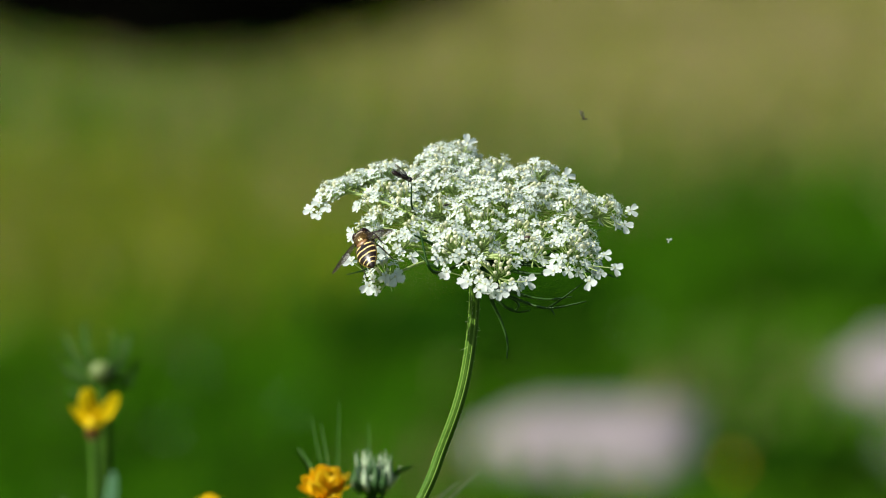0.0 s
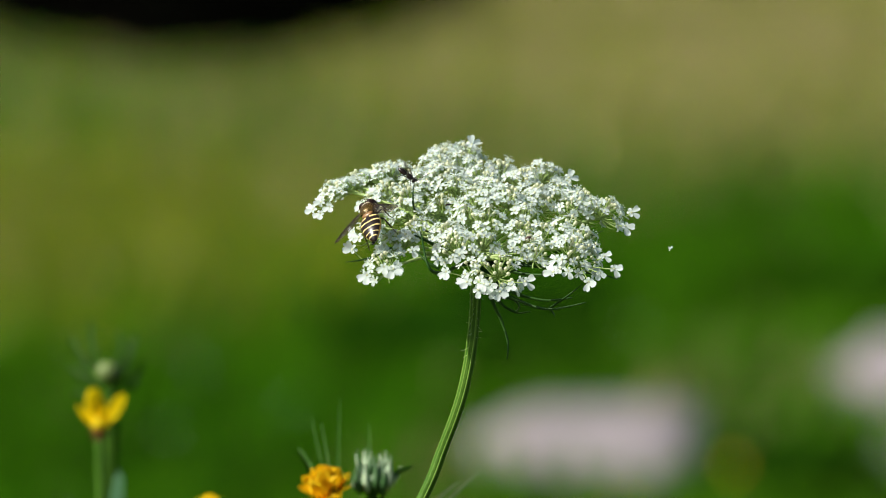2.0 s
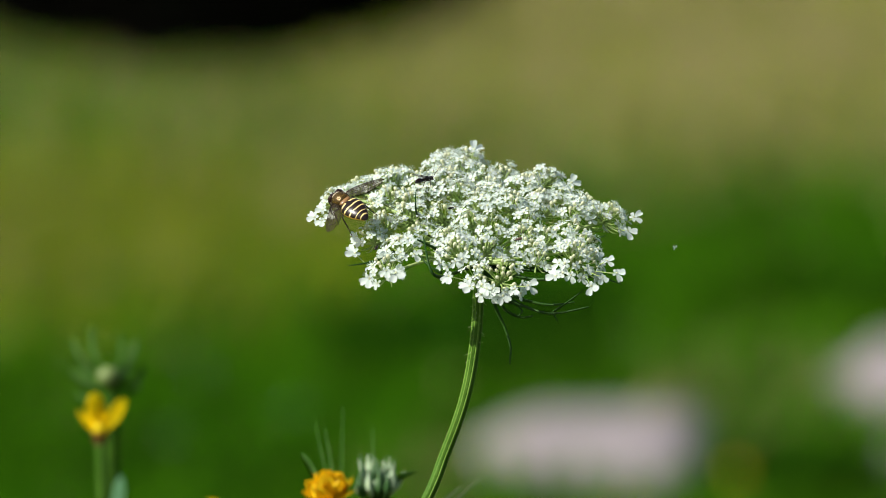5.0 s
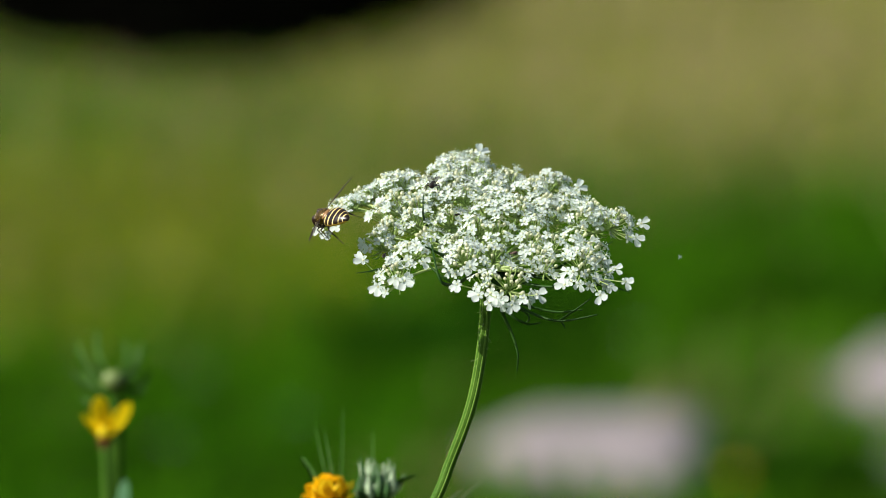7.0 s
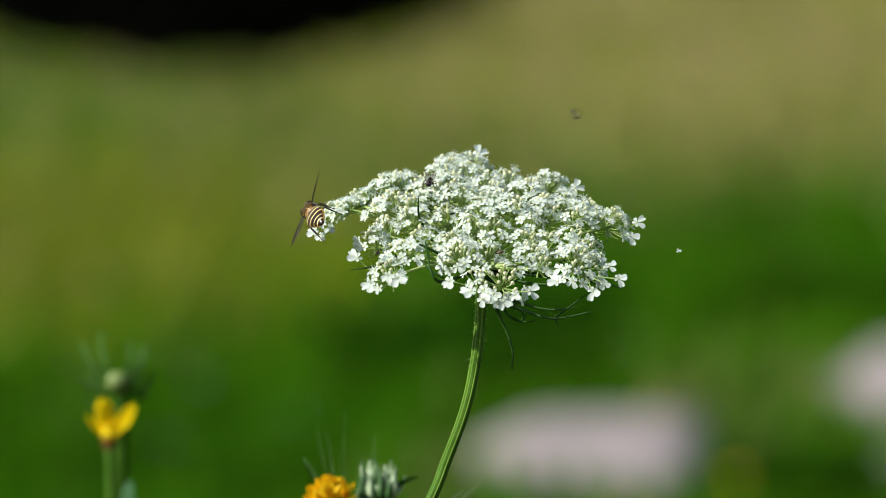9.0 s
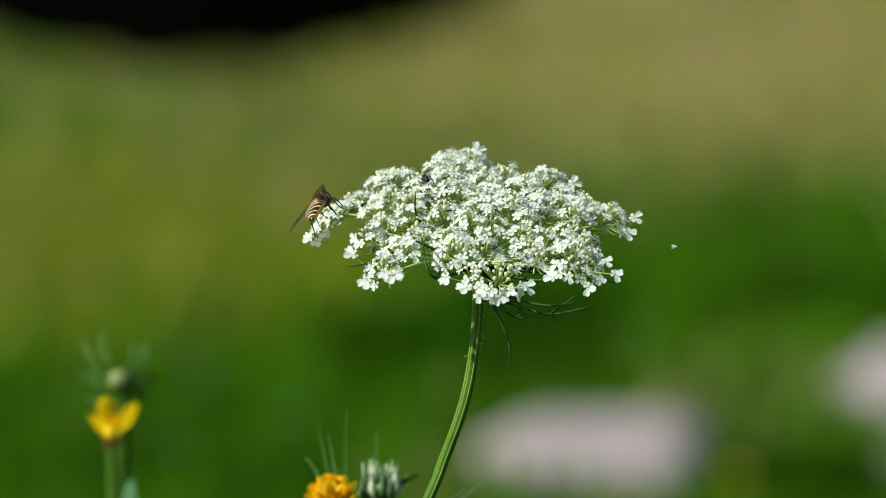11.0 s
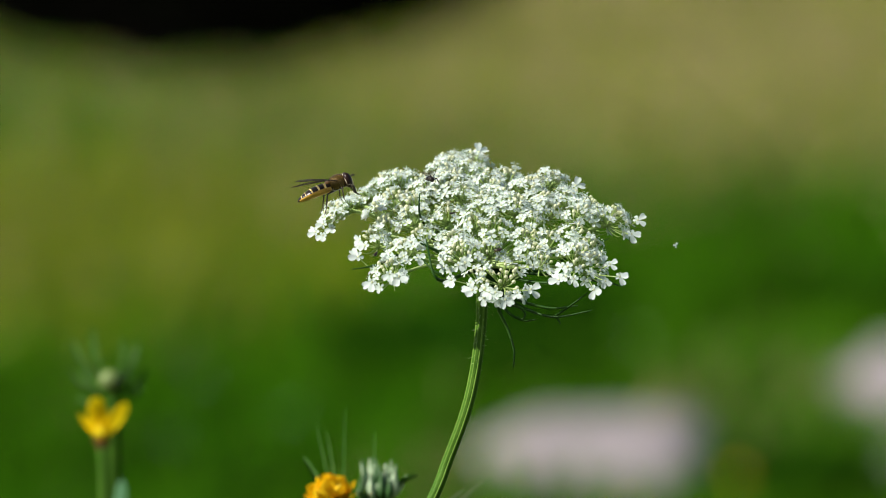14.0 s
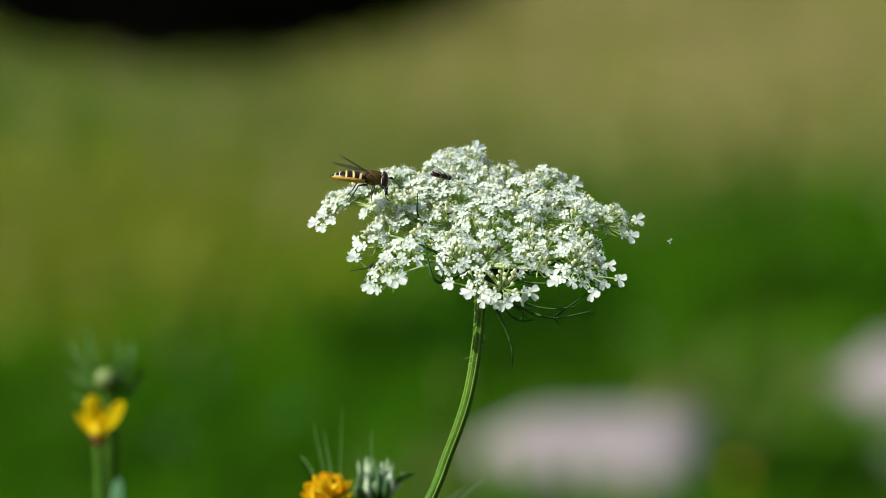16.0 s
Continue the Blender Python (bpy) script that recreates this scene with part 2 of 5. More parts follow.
def grass(name, label, mat, count, where, tall, seed):
    """Bent blades on the spots that where(x, y) likes."""
    rnd = random.Random(seed)
    verts, faces = [], []
    while count > 0:
        y = rnd.uniform(2.4, 9.6)
        x = rnd.uniform(-1, 1) * (0.16 + 0.072 * (y + 1.6))
        if rnd.random() > where(x, y):
            count -= 0.2
            continue
        count -= 1
        h, a, lean = tall * rnd.uniform(0.45, 1.2), rnd.uniform(0, math.tau), rnd.uniform(0.1, 0.75)
        w = rnd.uniform(0.0022, 0.005)
        side, way = Vector((math.cos(a), math.sin(a), 0)), Vector((-math.sin(a), math.cos(a), 0))
        root, i = Vector((x, y, -0.012)), len(verts)
        for s in (0.0, 0.4, 0.75):
            p = root + Vector((0, 0, h * s * (1 - 0.35 * lean * s))) + way * (h * lean * s * s)
            verts += [p - side * w * (1 - 0.6 * s), p + side * w * (1 - 0.6 * s)]
        verts.append(root + Vector((0, 0, h * (1 - 0.35 * lean))) + way * h * lean)
        faces += [(i, i + 1, i + 3, i + 2), (i + 2, i + 3, i + 5, i + 4), (i + 4, i + 5, i + 6)]
    tagged(new(name, raw_mesh(name, verts, faces, mat)), label, "grass", kind="stuff")


def meadow_grass():
    """The meadow goes on all round, with longer, thinner-sown blades."""
    rnd = random.Random(17)
    verts, faces = [], []
    for _ in range(70000):
        x, y = rnd.uniform(-4.5, 4.5), rnd.uniform(-3.5, 10.5)
        if abs(x) < 0.16 + 0.072 * (y + 1.6) and y > 2.3 or math.hypot(x, y + 1.6) < 0.25:
            continue
        h, a, lean, w = rnd.uniform(0.04, 0.11), rnd.uniform(0, math.tau), rnd.uniform(0.1, 0.75), rnd.uniform(0.003, 0.006)
        side, way = Vector((math.cos(a), math.sin(a), 0)) * w, Vector((-math.sin(a), math.cos(a), 0)) * h * lean
        root, i = Vector((x, y, -0.012)), len(verts)
        mid = root + Vector((0, 0, h * 0.55)) + way * 0.3
        verts += [root - side, root + side, mid - side * 0.7, mid + side * 0.7, root + Vector((0, 0, h * (1 - 0.35 * lean))) + way]
        faces += [(i, i + 1, i + 3, i + 2), (i + 2, i + 3, i + 4)]
    tagged(new("meadow_grass", raw_mesh("meadow_grass", verts, faces, GRASS)), "green meadow grass all round the flowers", "grass", kind="stuff")


STONES = ([(0.010, 3.79), (0.034, 3.68), (0.132, 3.60), (0.160, 3.69), (0.166, 3.95), (0.048, 3.94)],
          [(0.268, 4.14), (0.282, 3.97), (0.40, 3.92), (0.42, 4.34), (0.310, 4.32)],
          [(0.282, 3.78), (0.277, 3.70), (0.37, 3.64), (0.385, 3.82)])


def on_stone(x, y):
    """On a flagstone, on the trodden strip before it, or in the near-black mound."""
    if ((x + 0.262) / 0.330) ** 2 + ((y - 7.80) / 1.54) ** 2 < 1:
        return True
    return any(inside_outline(x, y, c) for c in STONES)


def inside_outline(x, y, corners):
    hit = False
    for (x0, y0), (x1, y1) in zip(corners, corners[1:] + corners[:1]):
        if (y0 > y) != (y1 > y) and x < x0 + (y - y0) / (y1 - y0) * (x1 - x0):
            hit = not hit
    return hit


def trodden(x, y):
    """Worn, half-bare turf along the line of the flagstones."""
    a = 1 - math.hypot((x - 0.20) / 0.11, (y - 4.05 - 0.8 * (x - 0.2)) / 0.34)
    b = 0.8 * (1 - math.hypot((x + 0.02) / 0.07, (y - 3.70) / 0.30))
    return max(0.0, min(1.0, 2.0 * max(a, b)))


def dryness(x, y):
    """0 in the green near meadow, half in the olive turf beyond it, 1 in the dry mown part further off."""
    edge = 4.78 + 0.95 * max(-0.45, min(0.45, x)) + 0.15 * noise.noise((x * 0.8, y * 2.0, 4.0))
    near, far = max(0.0, min(1.0, (y - edge) / 0.5)), max(0.0, min(1.0, (y - 5.35) / 0.8))
    return (0.55 * near + 0.45 * far) * (1 - 0.6 * max(0.0, min(1.0, (0.05 - x) / 0.35)))


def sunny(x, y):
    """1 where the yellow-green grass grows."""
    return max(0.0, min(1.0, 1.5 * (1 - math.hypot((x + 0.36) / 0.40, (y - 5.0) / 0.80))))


def flagstone(corners, thick, seed):
    rnd = random.Random(seed)
    bm = bmesh.new()
    outline = []
    for (x0, y0), (x1, y1) in zip(corners, corners[1:] + corners[:1]):
        for k in range(6):
            t = k / 6
            outline.append((x0 + (x1 - x0) * t + rnd.uniform(-0.006, 0.006), y0 + (y1 - y0) * t + rnd.uniform(-0.006, 0.006)))
    cx, cy = sum(p[0] for p in outline) / len(outline), sum(p[1] for p in outline) / len(outline)
    rings = []
    for shrink, z in ((1.0, -0.03), (1.0, thick - 0.005), (0.97, thick), (0.55, thick + 0.003), (0.2, thick + 0.001)):
        rings.append([bm.verts.new((cx + (x - cx) * shrink - cx, cy + (y - cy) * shrink - cy, z + rnd.uniform(-0.0015, 0.0015))) for x, y in outline])
    n = len(outline)
    for one, two in zip(rings, rings[1:]):
        for k in range(n):
            bm.faces.new((one[k], one[(k + 1) % n], two[(k + 1) % n], two[k]))
    bm.faces.new(rings[-1])
    bm.faces.new(rings[0][::-1])
    ob = tagged(new("flagstone", mesh_of("flagstone", bm, STONE)), "flat pinkish-grey flagstone sunk in the grass", "stone", "flagstones in the grass")
    ob.location = (cx, cy, 0)


def weed_clump(x, y, size, leaves, seed, label, mat, high=0.6):
    """A low tuft of broad leaves on short stalks."""
    rnd = random.Random(seed)
    clump = tagged(new("weed"), label, "weed", "weeds in the meadow")
    clump.location = (x, y, -0.01)
    stalks = bmesh.new()
    verts, faces = [], []
    for _ in range(leaves):
        a, r, h = rnd.uniform(0, math.tau), size * math.sqrt(rnd.random()), high * size * rnd.uniform(0.3, 1.15)
        tip = Vector((math.cos(a) * r, math.sin(a) * r, h))
        if rnd.random() < 0.35:
            tube(stalks, bend((0, 0, 0), tip * 0.5 + Vector((0, 0, h * 0.3)), tip, 4), [0.0014, 0.0012, 0.001, 0.0008], 4)
        m = Matrix.Translation(tip) @ Euler((rnd.uniform(-1.0, 1.0), rnd.uniform(-1.0, 1.0), rnd.uniform(0, 6.3))).to_matrix().to_4x4()
        ln, wd, i = size * rnd.uniform(0.16, 0.34), size * rnd.uniform(0.05, 0.11), len(verts)
        for s, wide, drop in ((0, 0.15, 0), (0.3, 0.9, 0.02), (0.65, 0.8, -0.02), (1, 0.05, -0.12)):
            verts += [m @ Vector((s * ln, -wd * wide, drop * ln)), m @ Vector((s * ln, 0, drop * ln - 0.12 * wd)), m @ Vector((s * ln, wd * wide, drop * ln))]
        for k in range(3):
            b = i + 3 * k
            faces += [(b, b + 3, b + 4, b + 1), (b + 1, b + 4, b + 5, b + 2)]
    tagged(part("stalk_mass", stalks, HERB_STEM, clump), kind="stuff")
    tagged(part("leaf_mass", raw_mesh("leaf_mass", verts, faces, mat), None, clump), kind="stuff")


def meadow_flower(x, y, radius, seed, mat):
    """A small open flower on a short stalk among the grass."""
    rnd = random.Random(seed)
    colour = "orange" if mat == RAY_ORANGE else "white"
    flower = tagged(new("meadow_flower"), "small " + colour + " meadow flower low in the grass", "flower", "small flowers in the grass")
    flower.location = (x, y, -0.01)
    top = Vector((rnd.uniform(-4, 4), -6, 48)) * MM
    bm = bmesh.new()
    tube(bm, bend((0, 0, 0), top * 0.5 + Vector((2, 0, 0)) * MM, top, 6), 0.8 * MM, 6)
    part("stalk", bm, HERB_STEM, flower)
    bm = bmesh.new()
    blob(bm, top, (0.35 * radius * MM, 0.35 * radius * MM, 0.25 * radius * MM), 10, 6)
    part("disc", bm, STYLE, flower)
    bm = bmesh.new()
    for k in range(9):
        petal(bm, k * math.tau / 9 + rnd.uniform(-0.1, 0.1), radius * MM, 0.55 * radius * MM, 0.4 * radius * MM, 0.1)
    tagged(part("petal_ring", bm, mat, flower, m=Matrix.Translation(top) @ Euler((0.7, rnd.uniform(-0.3, 0.3), 0)).to_matrix().to_4x4()), kind="stuff")


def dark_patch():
    """A low, wide added leaf mound, coloured near-black as shade at the far edge."""
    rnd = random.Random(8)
    patch = tagged(new("shade_mound"), "added low leaf mound coloured near-black as shade in the far meadow", "plant")
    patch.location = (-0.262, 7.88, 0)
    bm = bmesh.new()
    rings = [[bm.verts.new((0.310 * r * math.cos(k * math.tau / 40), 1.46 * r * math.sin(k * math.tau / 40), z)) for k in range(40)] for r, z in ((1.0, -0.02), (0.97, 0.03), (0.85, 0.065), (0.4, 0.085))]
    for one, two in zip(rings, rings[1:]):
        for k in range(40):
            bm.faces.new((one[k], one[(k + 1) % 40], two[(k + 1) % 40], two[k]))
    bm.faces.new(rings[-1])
    part("mound_base", bm, SHADE_BASE, patch)
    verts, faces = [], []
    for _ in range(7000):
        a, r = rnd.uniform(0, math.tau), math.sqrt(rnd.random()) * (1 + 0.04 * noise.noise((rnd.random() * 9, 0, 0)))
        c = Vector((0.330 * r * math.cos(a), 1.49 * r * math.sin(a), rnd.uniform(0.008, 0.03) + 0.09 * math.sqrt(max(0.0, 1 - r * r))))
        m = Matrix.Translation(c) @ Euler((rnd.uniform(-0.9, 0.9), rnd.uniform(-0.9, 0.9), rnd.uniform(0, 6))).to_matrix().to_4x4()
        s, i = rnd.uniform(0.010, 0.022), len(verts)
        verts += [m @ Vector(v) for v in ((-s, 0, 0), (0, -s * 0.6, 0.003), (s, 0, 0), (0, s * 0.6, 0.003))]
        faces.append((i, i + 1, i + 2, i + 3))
    tagged(part("leaf_mass", raw_mesh("leaf_mass", verts, faces, SHADE_LEAF), None, patch), kind="stuff")


# ---- wild carrot ----
CARROT_BASE = Vector((-0.031, 0, 0))
HUB = spot(0.3, -1.8, 4)
TILT = radians(29)
DISC_UP = (RISE * math.cos(TILT) - AWAY * math.sin(TILT)).normalized()
DISC_BACK = (RISE * math.sin(TILT) + AWAY * math.cos(TILT)).normalized()
DISC = spot(-0.2, 5.6, 0)
# each umbellet: mm to the side, mm back over the disc, radius in mm
BACK_UMBELLETS = [(-2.0, 38.4, 4.3), (-5.4, 37.0, 3.6), (-11.6, 23.4, 3.4), (-7.1, 32.8, 4.2), (-16.5, 27.6, 4.3), (-19.6, 25.2, 4.1), (-11.2, 20.5, 4.2), (1.5, 26.2, 4.2), (5.7, 29.2, 3.5), (9.7, 21.5, 4.1),
                  (14.4, 27.2, 4.3), (17.8, 19.6, 3.8), (-14.4, 10.4, 4.4), (-19.6, 7.2, 3.9), (-7.3, 10.3, 4.6), (0.2, 13.0, 4.4), (7.2, 12.2, 4.4), (13.8, 12.8, 4.6), (21.6, 14.2, 4.2), (-20.6, 13.6, 3.4), (-3.5, 19.2, 3.8), (-14.0, 15.6, 3.8), (3.6, 18.0, 3.6), (10.6, 6.4, 3.3), (20.0, 9.0, 3.2), (-6.0, 25.6, 3.9), (2.6, 22.2, 3.4), (12.2, 17.2, 3.4), (-21.8, 1.6, 3.9), (-18.0, 17.5, 3.6), (-7.0, 28.6, 3.7), (-2.4, 30.4, 3.7), (-7.6, 21.6, 3.6)]
FRONT_UMBELLETS = [(27.2, 9.8, 4.8), (23.4, 10.6, 3.4), (-6.0, -0.2, 4.7), (2.8, 2.9, 4.2), (9.8, 0.9, 4.7), (19.5, 3.2, 4.2), (-16.1, -4.2, 5.0),
                   (-4.3, -7.8, 5.0), (4.6, -16.0, 6.0), (10.7, -4.8, 4.5), (20.2, -9.0, 6.5), (1.7, -6.0, 3.4), (-1.8, 6.0, 3.5), (-12.2, 2.8, 3.6), (14.6, -1.6, 3.4), (-0.6, -15.6, 3.0), (12.6, -8.8, 2.9), (21.6, -2.8, 4.1)]
WING_UMBELLET, LOW_UMBELLET = [(-24.0, 24.8, 4.3), (-28.4, 18.2, 4.1), (-26.4, 21.2, 3.4)], [(-18.8, -12.2, 4.9)]


def petal(bm, a, length, wide, cup, notch=0.25, mat=0, tilt=0.0):
    """One heart-shaped petal that points along the angle a."""
    m = Matrix.Rotation(a, 4, "Z") @ Matrix.Rotation(-tilt, 4, "Y")
    rows = []
    for s, half, z in ((0.06, 0.10, 0.0), (0.28, 0.30, 0.09), (0.55, 0.50, 0.11), (0.80, 0.55, 0.04), (0.95, 0.42, -0.06), (1.0, 0.27, -0.12)):
        row = []
        for c in (-1, -0.5, 0, 0.5, 1):
            dip = notch * 0.8 * (1 - abs(c)) * max(0.0, s - 0.75) / 0.25
            row.append(bm.verts.new(m @ Vector((length * (s - dip), c * half * wide, z * cup + wide * s * (0.22 * abs(c) ** 1.5 - 0.03)))))
        rows.append(row)
    for one, two in zip(rows, rows[1:]):
        for k in range(4):
            bm.faces.new((one[k], two[k], two[k + 1], one[k + 1])).material_index = mat


def floret_mesh(name, radius, outer, seed):
    """Five petals round a pale green centre; outer: how much longer the two petals are that face +x."""
    rnd = random.Random(seed)
    bm = bmesh.new()
    for k in range(5):
        a = (k + 0.5) * math.tau / 5 + rnd.uniform(-0.12, 0.12)
        facing = max(0.0, math.cos(a))
        grow = 1 + (outer - 1) * facing ** 0.8 - (0.12 * (outer - 1) if math.cos(a) < -0.5 else 0)
        ln = radius * grow * rnd.uniform(0.9, 1.1)
        petal(bm, a, ln, ln * rnd.uniform(0.54, 0.70), radius * rnd.uniform(0.2, 1.3), notch=rnd.uniform(0.0, 0.12), tilt=rnd.uniform(-0.2, 0.5))
    blob(bm, (0, 0, 0.10 * radius), (0.26 * radius, 0.26 * radius, 0.22 * radius), 6, 4, 1)
    for k in range(5):
        a = k * math.tau / 5 + rnd.uniform(-0.2, 0.2)
        e = Vector((math.cos(a) * 0.5, math.sin(a) * 0.5, rnd.uniform(0.4, 0.8))) * radius
        tube(bm, [(0, 0, 0), e], [0.022 * radius, 0.018 * radius], 3, close=False)
        blob(bm, e, (0.085 * radius,) * 3, 4, 3, 0)
    return mesh_of(name, bm, [PETAL, STYLE])


def bud_mesh():
    bm = bmesh.new()
    blob(bm, (0, 0, 0), (0.37 * MM, 0.37 * MM, 0.42 * MM), 8, 6, wobble=0.10)
    tube(bm, [(0, 0, -1.1 * MM), (0, 0, -0.3 * MM)], [0.12 * MM, 0.2 * MM], 4)
    return mesh_of("bud", bm, BUD)


def wild_carrot():
    rnd = random.Random(21)
    plant = tagged(new("wild_carrot"), "wild carrot with a domed white umbel on a bent stem", "flower")
    plant.location = CARROT_BASE
    inside = -CARROT_BASE
    hub = HUB + inside
    small = [floret_mesh("floret", 1.08 * MM, 1.12, s) for s in range(6)]
    large = [floret_mesh("floret", 1.14 * MM, 1.6, 40 + s) for s in range(4)]
    rim = [floret_mesh("floret", 1.03 * MM, 2.05, 60 + s) for s in range(4)]
    bud = bud_mesh()
    # stem
    bm = bmesh.new()
    line = smooth_line([inside + p for p in (Vector((-0.031, 0, -0.02)), Vector((-0.044, 0.004, 0.16)), Vector((-0.042, 0.010, 0.33)), spot(-27.0, -92, 12), spot(-16.6, -62, 11), spot(-9.1, -46, 10), spot(-6.6, -39.5, 10),
                                             spot(-3.9, -32.4, 9), spot(-2.1, -26.3, 8.5), spot(-0.8, -19.2, 8), spot(-0.1, -12.5, 7.2), spot(0.1, -6.5, 5.6), HUB)], 6)
    n = len(line)
    tube(bm, line, [(1.14 - 0.14 * i / n) * MM for i in range(n)], 24, 0.02)
    blob(bm, line[-1], (1.4 * MM, 1.4 * MM, 1.1 * MM), 10, 6)
    stem = part("stem", bm, STEM, plant, "bent ribbed green stem")
    bm = bmesh.new()
    for i in range(n - 22, n - 2):
        for _ in range(4):
            along = (line[i + 1] - line[i]).normalized()
            out = Vector((rnd.uniform(-1, 1), rnd.uniform(-1, 1), rnd.uniform(-0.2, 0.2))).normalized()
            root = line[i] + out * 1.0 * MM + along * rnd.uniform(0, 4) * MM
            tube(bm, [root, root + out * rnd.uniform(0.4, 1.1) * MM - along * rnd.uniform(0.1, 0.6) * MM], [0.05 * MM, 0.015 * MM], 3)
    part("bristles", bm, HAIR, stem, "fine pale bristles")
    for a in range(7):
        bm = bmesh.new()
        turn = 0.35 + a * math.tau / 7
        off = Vector((math.cos(turn), -math.sin(turn), 0.15 * math.cos(turn)))
        tube(bm, [p + off * (1.06 - 0.14 * i / n) * MM for i, p in enumerate(line)][4:n - 1], (0.17 + 0.07 * (a % 2)) * MM, 6)
        part("rib", bm, STEM_RIB, stem, "pale green rib")

    def umbellets(group, moving=None):
        holder = None
        for a, b, radius in group:
            radius *= 0.94 if b > 14 or moving and b > 0 else 0.87
            flat = math.hypot(a, b)
            centre = DISC + inside + (RIGHT * a + DISC_BACK * b - DISC_UP * 2.2 * (flat / 32) ** 2 + DISC_UP * rnd.uniform(-0.9, 0.9)) * MM
            ray = (centre - hub).normalized()
            out = (RIGHT * a + DISC_BACK * b).normalized() if flat > 3 else RIGHT
            face = (ray * 0.55 + DISC_UP * 0.85).normalized()
            if flat > 28:
                face = (out * 0.75 + DISC_UP * 0.75).normalized()
            base = centre - face * 3.8 * MM
            knot = base + ((RIGHT * 2.4 + face * 2.2) * MM if moving and a < -22 else Vector((0, 0, 0)))
            green = bmesh.new()
            start = Vector((0, 0, 0)) + ray * 0.8 * MM
            pull = (knot - hub) * 0.5 + DISC_UP * (4.5 if moving and a < -22 else 9.0 if moving else 2.0) * MM * (flat / 32) ** 2 - DISC_UP * 0.4 * MM
            tube(green, bend(start, pull, knot - hub, 8), [0.40 * MM, 0.38 * MM, 0.36 * MM, 0.34 * MM, 0.32 * MM, 0.32 * MM, 0.34 * MM, 0.42 * MM], 6)
            turn = frame_of(face, out).to_3x3()
            count = max(8, int(radius ** 2 * (2.0 if moving and b > 0 else 1.8 if b > 12 else 1.4 if b > -8 else 1.2)))
            heads = []
            for k in range(count):
                r, an = ((k + 0.5) / count) ** 0.58, k * 2.39996 + rnd.uniform(-0.25, 0.25)
                x, y = r * math.cos(an), r * math.sin(an)
                lift = 3.9 - 2.7 * r * r + rnd.uniform(-0.7, 0.6)
                head = Vector((x * radius, y * radius, lift)) * MM
                tip = base - hub + turn @ head
                nod = turn @ Vector((x * 0.9, y * 0.9, 1.0))
                nod = nod + Vector((rnd.uniform(-0.5, 0.5), rnd.uniform(-0.5, 0.5), rnd.uniform(-0.3, 0.3)))
                tube(green, bend(knot - hub, base - hub + turn @ Vector((head.x * 0.65, head.y * 0.65, head.z * 0.35)) + (knot - base) * 0.6, tip - nod.normalized() * 0.25 * MM, 4), [0.15 * MM, 0.12 * MM, 0.11 * MM, 0.16 * MM], 4, close=False)
                heads.append((tip, nod, r, x, y))
            for k in range(5):
                an = k * 1.256 + rnd.uniform(-0.3, 0.3)
                d = turn @ Vector((math.cos(an), math.sin(an), -0.05))
                tube(green, bend(knot - hub, knot - hub + d * 2.4 * MM - face * 0.9 * MM, knot - hub + d * radius * 1.0 * MM + face * 0.6 * MM, 5), [0.16 * MM, 0.2 * MM, 0.16 * MM, 0.1 * MM, 0.02 * MM], 4)
            if holder is None or moving is None:
                holder = part("umbellet", green, PEDICEL, plant, "umbellet of small white florets on thin green stalks", Matrix.Translation(hub))
            else:
                part("ray", green, PEDICEL, holder)
            singly = (b < 13.0 or moving is not None)
            verts, faces, slots, cream = [], [], [], []
            for tip, nod, r, x, y in heads:
                outward = x > 0.15 and r > 0.62 and flat > 15
                fx = out if outward else Vector((rnd.uniform(-1, 1), rnd.uniform(-1, 1), 0.1))
                me = rnd.choice(large) if outward else rnd.choice(small)
                m = Matrix.Translation(tip) @ frame_of(nod, fx) @ Matrix.Diagonal((*[rnd.uniform(0.84, 1.14)] * 3, 1))
                if rnd.random() < (0.88 if r < (0.42 if b > -6 else 0.52) else 0.25 if r < 0.7 else 0.04):
                    cream.append(m)
                elif singly and rnd.random() < 0.68:
                    part("floret", me, None, holder, m=m)
                else:
                    i = len(verts)
                    verts += [m @ v.co for v in me.vertices]
                    faces += [tuple(i + q for q in p.vertices) for p in me.polygons]
                    slots += [p.material_index for p in me.polygons]
            if verts:
                me = raw_mesh("floret_mass", verts, faces, [PETAL, STYLE])
                me.polygons.foreach_set("material_index", slots)
                tagged(part("floret_mass", me, None, holder), "small white florets packed together", kind="stuff")
            verts, faces = [], []
            for m in cream:
                i = len(verts)
                verts += [m @ v.co for v in bud.vertices]
                faces += [tuple(i + q for q in p.vertices) for p in bud.polygons]
            if verts:
                tagged(part("bud_mass", raw_mesh("bud_mass", verts, faces, BUD), None, holder), "unopened cream buds", kind="stuff")
        return holder

    umbellets(BACK_UMBELLETS)
    umbellets(FRONT_UMBELLETS)
    wing = umbellets(WING_UMBELLET, True)
    low = umbellets(LOW_UMBELLET, True)

